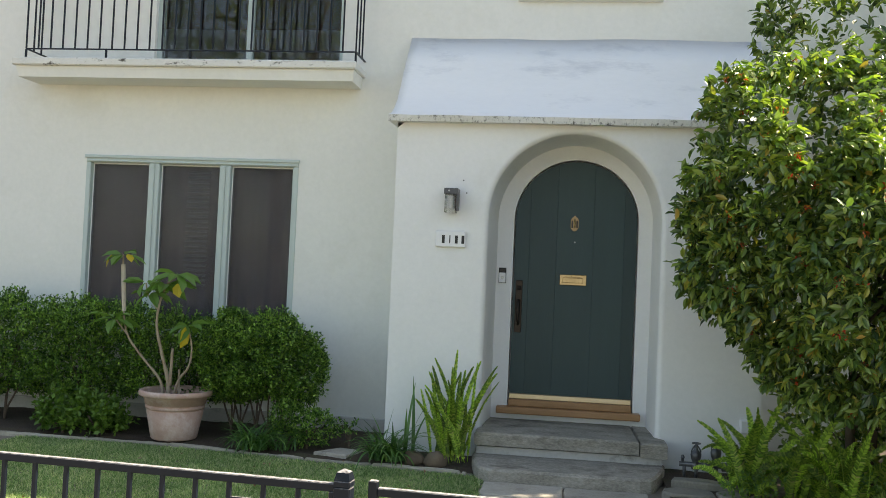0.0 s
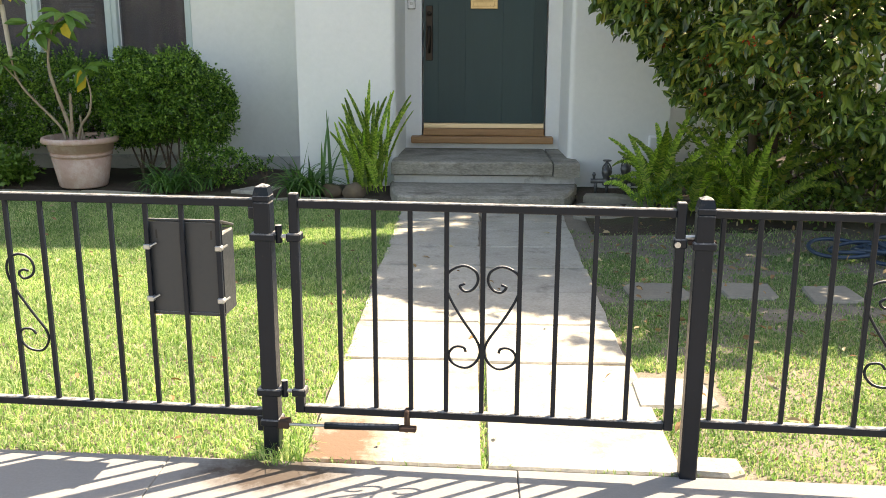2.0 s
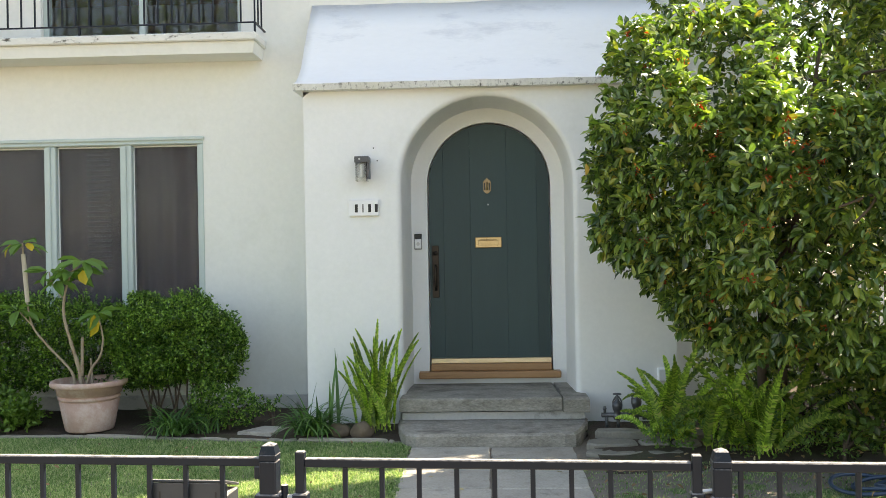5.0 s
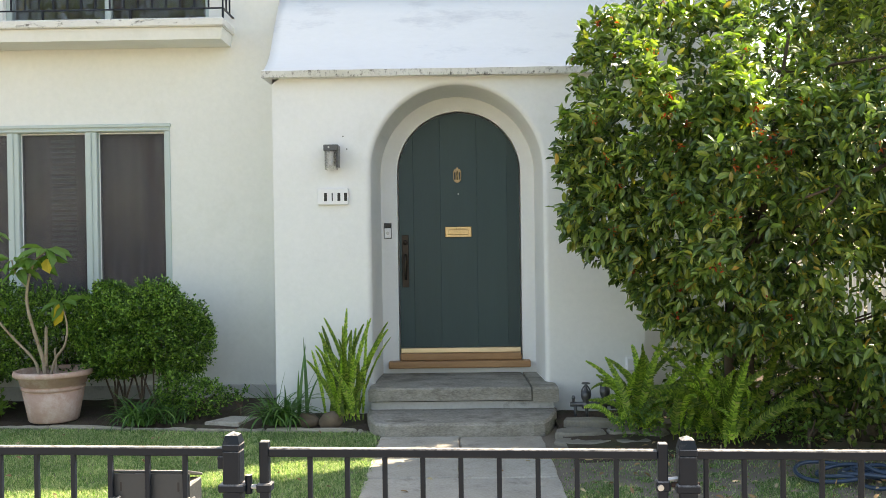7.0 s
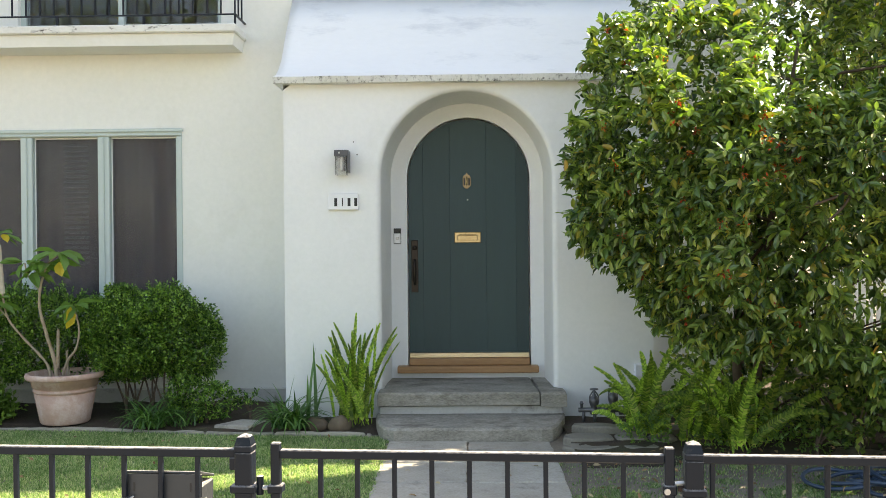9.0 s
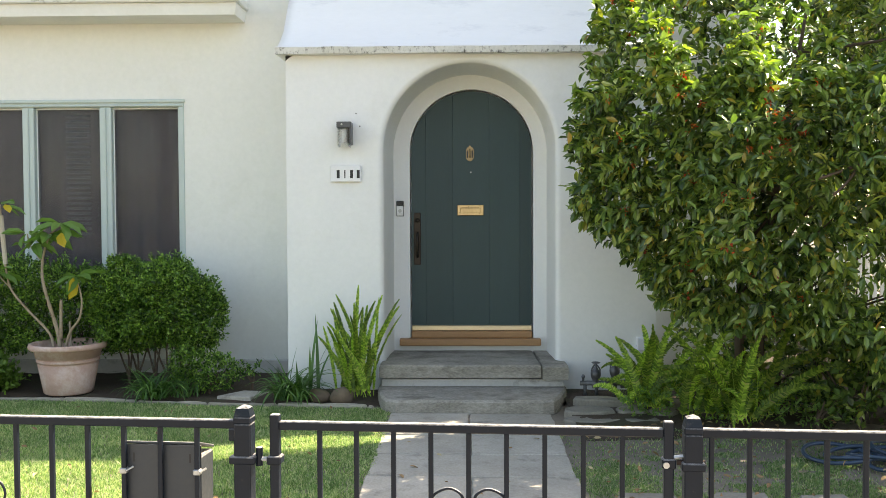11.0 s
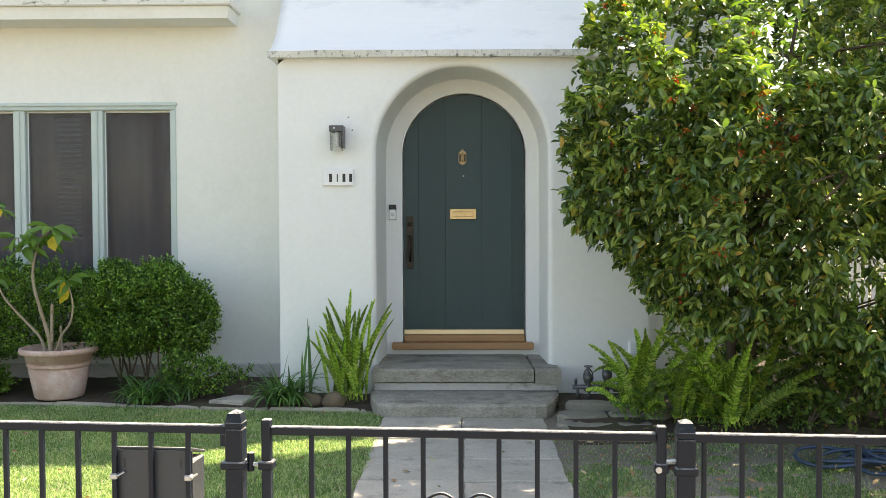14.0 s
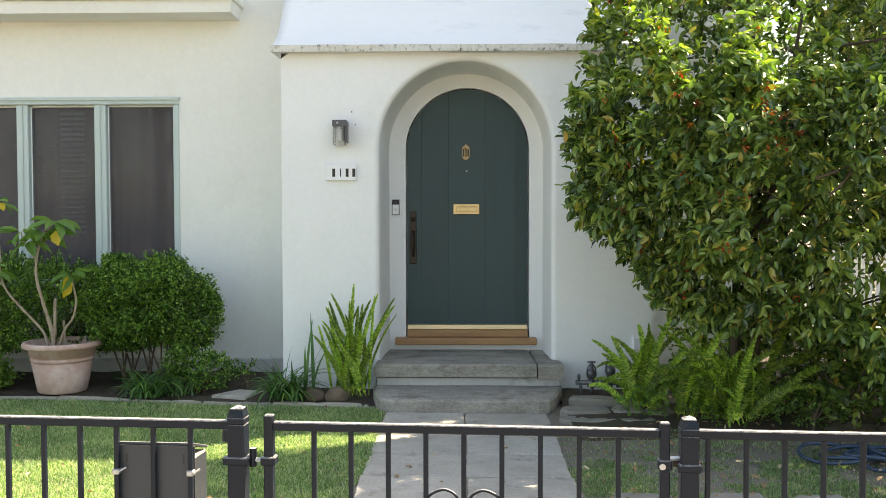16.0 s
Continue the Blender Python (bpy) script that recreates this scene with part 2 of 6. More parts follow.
PALE_BARK = surface("pale tan stem", (0.24, 0.18, 0.12), (0.42, 0.34, 0.25), 0.8, 40, 8, 0.5, 0.004, stain=(0.20, 0.10, 0.05), stain_at=(0.56, 0.68), stain_scale=12)
WOOD_PALE = surface("pale wooden stake", (0.42, 0.36, 0.28), (0.58, 0.51, 0.42), 0.8, 40, 5, 0.3, 0.003)
PLASTER_IN = surface("interior plaster", (0.35, 0.34, 0.32), (0.42, 0.41, 0.39), 0.9, 30, 2, 0.1, 0.002)
ROOF_TILE = surface("clay roof", (0.25, 0.12, 0.08), (0.38, 0.20, 0.13), 0.85, 20, 3, 0.5, 0.01)
GLASS = glassy("window glass", (0.93, 0.95, 0.95))
LAMP_GLASS = glassy("seeded lamp glass", (0.98, 0.98, 0.98), 0.22)


def mesh_screen():
    """Fine insect screen: dark threads with open air between them."""
    m = bpy.data.materials.new("dark insect screen")
    m.use_nodes = True
    nt = m.node_tree
    nt.nodes["Principled BSDF"].inputs["Base Color"].default_value = (0.080, 0.072, 0.076, 1)
    nt.nodes["Principled BSDF"].inputs["Roughness"].default_value = 0.7
    t = nt.nodes.new("ShaderNodeBsdfTransparent")
    mix = nt.nodes.new("ShaderNodeMixShader")
    n = nd(nt, "ShaderNodeTexNoise", Scale=1.5, Detail=4.0)
    nt.links.new(nt.nodes.new("ShaderNodeTexCoord").outputs["Object"], n.inputs["Vector"])
    nt.links.new(ramp(nt, n.outputs[0], ((0.3, (0.33, 0.33, 0.33)), (0.7, (0.44, 0.44, 0.44)))), mix.inputs[0])
    nt.links.new(t.outputs[0], mix.inputs[1])
    nt.links.new(nt.nodes["Principled BSDF"].outputs[0], mix.inputs[2])
    nt.links.new(mix.outputs[0], nt.nodes["Material Output"].inputs[0])
    return m


SCREEN = mesh_screen()
INK = surface("black enamel", (0.012, 0.012, 0.013), (0.02, 0.02, 0.02), 0.4, 40, 5, 0.0)

GRASS = leafy("lawn blades", ((0.0, (0.095, 0.18, 0.065)), (0.4, (0.215, 0.34, 0.135)), (0.72, (0.40, 0.48, 0.28)), (0.88, (0.56, 0.56, 0.38)), (1.0, (0.66, 0.61, 0.48))), 0.5, 0.45, 0.2)
GRASS_DRY = leafy("thin dry lawn blades", ((0.0, (0.10, 0.18, 0.065)), (0.4, (0.18, 0.29, 0.12)), (0.7, (0.29, 0.37, 0.20)), (0.88, (0.43, 0.41, 0.29)), (1.0, (0.52, 0.48, 0.38))), 0.6, 0.4, 0.2)
BOX_LEAF = leafy("small hedge leaves", ((0.0, (0.014, 0.042, 0.008)), (0.45, (0.070, 0.165, 0.027)), (0.75, (0.18, 0.33, 0.055)), (1.0, (0.32, 0.48, 0.11))), 0.38, 0.28, 0.4)
TREE_LEAF = leafy("glossy dark tree leaves", ((0.0, (0.018, 0.045, 0.010)), (0.4, (0.085, 0.155, 0.034)), (0.82, (0.21, 0.30, 0.066)), (0.95, (0.28, 0.32, 0.055)), (0.985, (0.34, 0.30, 0.06)), (1.0, (0.44, 0.26, 0.05))), 0.36, 0.20, 0.35, wax=0.55)
# lighter copy of the tree leaf; its colour stands for sun on the crown
SUNLIT_LEAF = leafy("tree leaves coloured as sunlit", ((0.0, (0.10, 0.19, 0.03)), (0.6, (0.20, 0.29, 0.045)), (1.0, (0.33, 0.38, 0.07))), 0.30, 0.32, 0.6, wax=0.7)
FERN_LEAF = leafy("sword fern green", ((0.0, (0.085, 0.17, 0.022)), (0.5, (0.21, 0.345, 0.042)), (0.85, (0.36, 0.49, 0.075)), (1.0, (0.42, 0.38, 0.14))), 0.5, 0.38, 0.3, 0.60)
STRAP_LEAF = leafy("dark strap leaves", ((0.0, (0.034, 0.095, 0.024)), (0.7, (0.078, 0.19, 0.042)), (1.0, (0.15, 0.28, 0.07))), 0.4, 0.2, 0.5)
PLUM_LEAF = leafy("pale green broad leaves", ((0.0, (0.075, 0.16, 0.035)), (0.6, (0.12, 0.23, 0.05)), (1.0, (0.20, 0.30, 0.07))), 0.42, 0.3, 0.4)
YELLOW_LEAF = leafy("yellowing leaf", ((0.0, (0.50, 0.36, 0.03)), (1.0, (0.62, 0.45, 0.05))), 0.5, 0.3, 0.3)
RED_LEAF = leafy("orange red spent blossom", ((0.0, (0.22, 0.02, 0.010)), (0.7, (0.40, 0.06, 0.016)), (1.0, (0.55, 0.22, 0.04))), 0.6, 0.3, 0.3)
LITTER = leafy("fallen leaves", ((0.0, (0.18, 0.10, 0.05)), (0.6, (0.34, 0.22, 0.12)), (1.0, (0.48, 0.40, 0.26))), 0.8, 0.1, 0.2)


# ---- mesh helpers ----
def world_loc(ob):
    v = Vector((0, 0, 0))
    while ob:
        v += ob.location
        ob = ob.parent
    return v


def thing(name, loc, label, category, group="", kind=""):
    ob = new(name)
    ob.location = loc
    ob.empty_display_size = 0.1
    return tagged(ob, label, category, group, kind)


def finish(me, mat, smooth):
    for m in (mat if isinstance(mat, (list, tuple)) else [mat]):
        me.materials.append(m)
    if smooth:
        me.polygons.foreach_set("use_smooth", [True] * len(me.polygons))
    return me


def part(name, bm, mat, parent=None, label="", smooth=False):
    """One mesh object from a bmesh in world coordinates, under a thing or a part."""
    if parent:
        bmesh.ops.translate(bm, verts=bm.verts, vec=-world_loc(parent))
    bmesh.ops.recalc_face_normals(bm, faces=bm.faces)
    me = bpy.data.meshes.new(name)
    bm.to_mesh(me)
    bm.free()
    ob = new(name, finish(me, mat, smooth))
    ob.parent = parent
    return tagged(ob, label) if label else ob


def again(ob, offset):
    """The same part once more, shifted, on the same mesh."""
    o = ob.copy()
    scene.collection.objects.link(o)
    o.location = ob.location + Vector(offset)
    return o


def raw(name, verts, faces, mat, parent=None, label="", smooth=False):
    off = world_loc(parent) if parent else Vector((0, 0, 0))
    me = bpy.data.meshes.new(name)
    me.from_pydata((np.asarray(verts) - np.array(off)).tolist(), [], faces)
    ob = new(name, finish(me, mat, smooth))
    ob.parent = parent
    return tagged(ob, label) if label else ob


def box(bm, lo, hi, bev=0.0, rot=None, seg=1):
    lo, hi = Vector(lo), Vector(hi)
    made = bmesh.ops.create_cube(bm, size=1.0)["verts"]
    c, s = (lo + hi) / 2, hi - lo
    for v in made:
        v.co = Vector((v.co.x * s.x, v.co.y * s.y, v.co.z * s.z))
    if bev:
        edges = {e for v in made for e in v.link_edges}
        made = [v for v in bmesh.ops.bevel(bm, geom=list(edges), offset=bev, segments=seg, affect="EDGES", profile=0.5)["verts"]]
    for v in made:
        v.co = (rot @ v.co if rot else v.co) + c
    return made


def boxed(lo, hi, bev=0.0, rot=None, seg=1):
    bm = bmesh.new()
    box(bm, lo, hi, bev, rot, seg)
    return bm


def tube(bm, pts, radius, n=8, cap=True):
    pts = [Vector(p) for p in pts]
    rings = []
    side = None
    for i, p in enumerate(pts):
        d = (pts[min(i + 1, len(pts) - 1)] - pts[max(i - 1, 0)]).normalized()
        if side is None:
            side = d.orthogonal().normalized()
        side = (side - d * side.dot(d)).normalized()
        up = d.cross(side)
        r = radius[i] if isinstance(radius, (list, tuple)) else radius
        rings.append([bm.verts.new(p + r * (math.cos(a) * side + math.sin(a) * up)) for a in (2 * math.pi * k / n for k in range(n))])
    for a, b in zip(rings, rings[1:]):
        for k in range(n):
            bm.faces.new((a[k], a[(k + 1) % n], b[(k + 1) % n], b[k]))
    if cap:
        bm.faces.new(rings[0][::-1])
        bm.faces.new(rings[-1])


def tubed(pts, radius, n=8):
    bm = bmesh.new()
    tube(bm, pts, radius, n)
    return bm


def lathe(bm, profile, centre, n=32, axis="z"):
    rings = []
    for r, h in profile:
        ring = []
        for k in range(n):
            a = 2 * math.pi * k / n
            c = (r * math.cos(a), r * math.sin(a), h) if axis == "z" else (r * math.cos(a), h, r * math.sin(a)) if axis == "y" else (h, r * math.cos(a), r * math.sin(a))
            ring.append(bm.verts.new(Vector(centre) + Vector(c)))
        rings.append(ring)
    for a, b in zip(rings, rings[1:]):
        for k in range(n):
            bm.faces.new((a[k], a[(k + 1) % n], b[(k + 1) % n], b[k]))
    bm.faces.new(rings[0])
    bm.faces.new(rings[-1])


def lathed(profile, centre, n=32, axis="z"):
    bm = bmesh.new()
    lathe(bm, profile, centre, n, axis)
    return bm


def prism(bm, outline, y0, y1):
    """A solid from an outline in x and z, between two depths."""
    a = [bm.verts.new((x, y0, z)) for x, z in outline]
    b = [bm.verts.new((x, y1, z)) for x, z in outline]
    bm.faces.new(a)
    bm.faces.new(b[::-1])
    for i in range(len(a)):
        j = (i + 1) % len(a)
        bm.faces.new((a[i], a[j], b[j], b[i]))


def slab(outline, z0, z1, bev=0.012, jit=0.0):
    """A flat piece from an outline in x and y, with a worn upper edge."""
    bm = bmesh.new()
    a = [bm.verts.new((x, y, z0)) for x, y in outline]
    cx, cy = sum(p[0] for p in outline) / len(outline), sum(p[1] for p in outline) / len(outline)
    b = [bm.verts.new((x, y, z1 - bev)) for x, y in outline]
    c = []
    for x, y in outline:
        d = Vector((cx - x, cy - y)).normalized() * bev
        c.append(bm.verts.new((x + d.x, y + d.y, z1 + random.uniform(-jit, jit))))
    for p, q in ((a, b), (b, c)):
        for i in range(len(a)):
            j = (i + 1) % len(a)
            bm.faces.new((p[i], p[j], q[j], q[i]))
    bm.faces.new(c)
    bm.faces.new(a[::-1])
    return bm


def rough(outline, step, amp, seed):
    """An outline in x and y with its edges broken into short uneven pieces."""
    rng = random.Random(seed)
    out = []
    for (x0, y0), (x1, y1) in zip(outline, outline[1:] + outline[:1]):
        n = max(1, int(math.hypot(x1 - x0, y1 - y0) / step))
        for k in range(n):
            out.append((x0 + (x1 - x0) * k / n + rng.uniform(-amp, amp), y0 + (y1 - y0) * k / n + rng.uniform(-amp, amp)))
    return out


def smooth_line(pts, n=6):
    """A rounded line through points (Catmull-Rom)."""
    pts = [Vector(p) for p in pts]
    out = []
    for i in range(len(pts) - 1):
        p0, p1, p2, p3 = pts[max(i - 1, 0)], pts[i], pts[i + 1], pts[min(i + 2, len(pts) - 1)]
        for k in range(n):
            t = k / n
            out.append(0.5 * (2 * p1 + (p2 - p0) * t + (2 * p0 - 5 * p1 + 4 * p2 - p3) * t * t + (3 * p1 - p0 - 3 * p2 + p3) * t ** 3))
    out.append(pts[-1])
    return out


def leaf_cloud(name, pos, direc, size, width, mat, parent=None, label="", fold=0.25, six=False, rng=None):
    """Many leaves: base points, directions, lengths; each a folded blade with a mid rib."""
    rng = rng or np.random.default_rng(1)
    pos, d = np.asarray(pos, float), np.asarray(direc, float)
    d /= np.linalg.norm(d, axis=1, keepdims=True) + 1e-9
    n = len(pos)
    ref = rng.normal(size=(n, 3)) * 0.55 + np.array((0, 0, 1.0))
    s = np.cross(d, ref)
    s /= np.linalg.norm(s, axis=1, keepdims=True) + 1e-9
    u = np.cross(s, d)
    L = np.broadcast_to(np.asarray(size, float), (n,))[:, None]
    W = L * width
    if six:
        v = np.stack([pos, pos + d * L * 0.3 + s * W * 0.42 + u * L * fold * 0.4, pos + d * L * 0.68 + s * W * 0.40 + u * L * fold * 0.3,
                      pos + d * L - u * L * fold * 0.5, pos + d * L * 0.68 - s * W * 0.40 + u * L * fold * 0.3, pos + d * L * 0.3 - s * W * 0.42 + u * L * fold * 0.4,
                      pos + d * L * 0.5], axis=1).reshape(-1, 3)
        k = 7
        pat = ((0, 1, 2, 6), (6, 2, 3), (0, 6, 4, 5), (6, 3, 4))
    else:
        v = np.stack([pos, pos + d * L * 0.5 + s * W * 0.5 + u * L * fold * 0.4, pos + d * L, pos + d * L * 0.5 - s * W * 0.5 + u * L * fold * 0.4], axis=1).reshape(-1, 3)
        k = 4
        pat = ((0, 1, 2), (0, 2, 3))
    faces = [tuple(k * i + j for j in f) for i in range(n) for f in pat]
    return raw(name, v, faces, mat, parent, label)


# ---- the ground ----
Y_MAIN = 0.85            # face of the main wall; the porch face is y = 0
EDGE = lambda x: -4.93 - 0.045 * x      # where the sidewalk begins
FENCE = lambda x: -4.906 - 0.075 * x    # the line of the fence


def ground():
    bm = bmesh.new()
    xs = [-400, -60, -12] + [-8 + 0.5 * i for i in range(33)] + [12, 60, 400]
    ys = [-400, -60, -12] + [-8 + 0.5 * i for i in range(29)] + [12, 60, 400]
    grid = [[bm.verts.new((x, y, -0.012)) for x in xs] for y in ys]
    for j in range(len(ys) - 1):
        for i in range(len(xs) - 1):
            bm.faces.new((grid[j][i], grid[j][i + 1], grid[j + 1][i + 1], grid[j + 1][i]))
    tagged(part("ground", bm, DIRT), "dry brown dirt ground under the lawn", "ground", kind="structure")
    road = part("road", boxed((-300, -19.0, -0.3), (300, -11.5, -0.006)), ASPHALT)
    tagged(road, "grey asphalt street before the houses", "road", kind="structure")


ground()


def bed_line(x):
    """Front edge of the planting bed."""
    return -0.26 - 0.11 * max(0.0, x + 3.6) - 0.02 * math.sin(2.3 * x)


def planting_bed():
    rng = np.random.default_rng(3)
    bm = bmesh.new()
    nx, ny = 60, 14
    rows = []
    for j in range(ny + 1):
        row = []
        for i in range(nx + 1):
            x = -8 + (8 - 0.70) * i / nx
            y0, y1 = bed_line(x) + 0.02, Y_MAIN + 0.02
            y = y0 + (y1 - y0) * j / ny
            z = 0.012 + 0.022 * min(1, j / 4) + 0.02 * noise.noise((x * 3, y * 3, 0)) + 0.012 * noise.noise((x * 11, y * 11, 3))
            row.append(bm.verts.new((x, y, z if j else -0.03)))
        rows.append(row)
    for a, b in zip(rows, rows[1:]):
        for i in range(nx):
            bm.faces.new((a[i], a[i + 1], b[i + 1], b[i]))
    tagged(part("planting_bed", bm, SOIL, smooth=True), "dark bare garden soil below the window", "garden bed", kind="structure")
    bm = bmesh.new()
    rows = []
    for j in range(ny + 1):
        row = []
        for i in range(nx + 1):
            x = 0.72 + 6.0 * i / nx
            y = -1.55 + (2.6 if x < 2.5 else 7.0) * j / ny - 0.12 * math.sin(x * 1.7)
            z = -0.01 + 0.04 * min(1, j / 6) + 0.02 * noise.noise((x * 3, y * 3, 7)) + 0.012 * noise.noise((x * 11, y * 11, 9))
            row.append(bm.verts.new((x, y, z if j else -0.03)))
        rows.append(row)
    for a, b in zip(rows, rows[1:]):
        for i in range(nx):
            bm.faces.new((a[i], a[i + 1], b[i + 1], b[i]))
    tagged(part("planting_bed", bm, SOIL, smooth=True), "dark soil under the tree and the ferns", "garden bed", kind="structure")


planting_bed()


# ---- the house ----
def wall_with_holes(x0, x1, z0, z1, y, th, holes):
    xs = sorted({x0, x1, *(h[0] for h in holes), *(h[1] for h in holes)})
    zs = sorted({z0, z1, *(h[2] for h in holes), *(h[3] for h in holes)})
    solid = lambda i, j: 0 <= i < len(xs) - 1 and 0 <= j < len(zs) - 1 and not any(
        h[0] <= (xs[i] + xs[i + 1]) / 2 <= h[1] and h[2] <= (zs[j] + zs[j + 1]) / 2 <= h[3] for h in holes)
    bm = bmesh.new()
    q = lambda *c: bm.faces.new([bm.verts.new(p) for p in c])
    for i in range(len(xs) - 1):
        for j in range(len(zs) - 1):
            if not solid(i, j):
                continue
            a, b, c, d = xs[i], xs[i + 1], zs[j], zs[j + 1]
            q((a, y, c), (b, y, c), (b, y, d), (a, y, d))
            q((b, y + th, c), (a, y + th, c), (a, y + th, d), (b, y + th, d))
            if not solid(i - 1, j):
                q((a, y, c), (a, y, d), (a, y + th, d), (a, y + th, c))
            if not solid(i + 1, j):
                q((b, y, c), (b, y + th, c), (b, y + th, d), (b, y, d))
            if not solid(i, j - 1):
                q((a, y, c), (a, y + th, c), (b, y + th, c), (b, y, c))
            if not solid(i, j + 1):
                q((a, y, d), (b, y, d), (b, y + th, d), (a, y + th, d))
    bmesh.ops.remove_doubles(bm, verts=bm.verts, dist=0.0005)
    return bm


WIN = (-4.79, -2.636, 0.82, 2.537)
BALC_DOOR = (-4.15, -2.26, 3.42, 5.45)
UPPER = (-0.56, 0.66, 4.14, 5.3)
H_TOP = 6.00
X_L, X_R = -8.5, 2.65


def house_shell():
    w = part("wall_front", wall_with_holes(X_L, X_R, -0.05, H_TOP, Y_MAIN, 0.22, [WIN, BALC_DOOR, UPPER]), STUCCO_OLD)
    tagged(w, "off-white stucco front wall of the house", "wall", kind="structure")
    for name, lo, hi in (("wall_left", (X_L, Y_MAIN + 0.22, -0.05), (X_L + 0.22, 9, H_TOP)), ("wall_right", (X_R - 0.22, Y_MAIN + 0.22, -0.05), (X_R, 9, H_TOP)),
                         ("wall_back", (X_L, 9, -0.05), (X_R, 9.22, H_TOP))):
        tagged(part(name, boxed(lo, hi), STUCCO_OLD), "off-white stucco house wall", "wall", kind="structure")
    tagged(part("floor_upper", boxed((X_L + 0.22, Y_MAIN + 0.22, 3.1), (X_R - 0.22, 9, 3.38)), PLASTER_IN), "plain storey floor inside the house", "floor", kind="structure")
    bm = bmesh.new()
    a = [bm.verts.new(p) for p in ((X_L - 0.05, Y_MAIN - 0.05, H_TOP), (X_R + 0.05, Y_MAIN - 0.05, H_TOP), (X_R + 0.05, 9.3, H_TOP), (X_L - 0.05, 9.3, H_TOP))]
    t = [bm.verts.new(p) for p in ((X_L + 3, 5.0, H_TOP + 1.3), (X_R - 3, 5.0, H_TOP + 1.3))]
    bm.faces.new((a[0], a[1], t[1], t[0]))
    bm.faces.new((a[2], a[3], t[0], t[1]))
    bm.faces.new((a[1], a[2], t[1]))
    bm.faces.new((a[3], a[0], t[0]))
    bm.faces.new(a[::-1])
    tagged(part("roof", bm, ROOF_TILE), "low clay roof over the house", "roof", kind="structure")
    # rough footing strip along the main wall
    foot = part("footing", boxed((X_L, Y_MAIN - 0.03, -0.05), (-1.60, Y_MAIN - 0.002, 0.155), 0.01), RISER)
    tagged(foot, "rough grey concrete footing under the wall", "footing", kind="structure")


house_shell()

ARCH_C, ARCH_R, ARCH_Z = -0.02, 0.708, 2.02          # front of the recess
BACK_C, BACK_R, BACK_Z = -0.012, 0.672, 2.035         # back of the recess
PORCH_L, PORCH_R, PORCH_TOP = -1.53, 1.51, 2.80
Y_CASE = 0.57


def arch_line(c, r, zs, z0, n=40):
    """Down-left, over the arch, down-right, as x and z."""
    pts = [(c - r, z0 + (zs - z0) * k / 8) for k in range(8)]
    pts += [(c - r * math.cos(math.pi * k / n), zs + r * math.sin(math.pi * k / n)) for k in range(n + 1)]
    pts += [(c + r, zs + (z0 - zs) * (k + 1) / 8) for k in range(8)]
    return pts


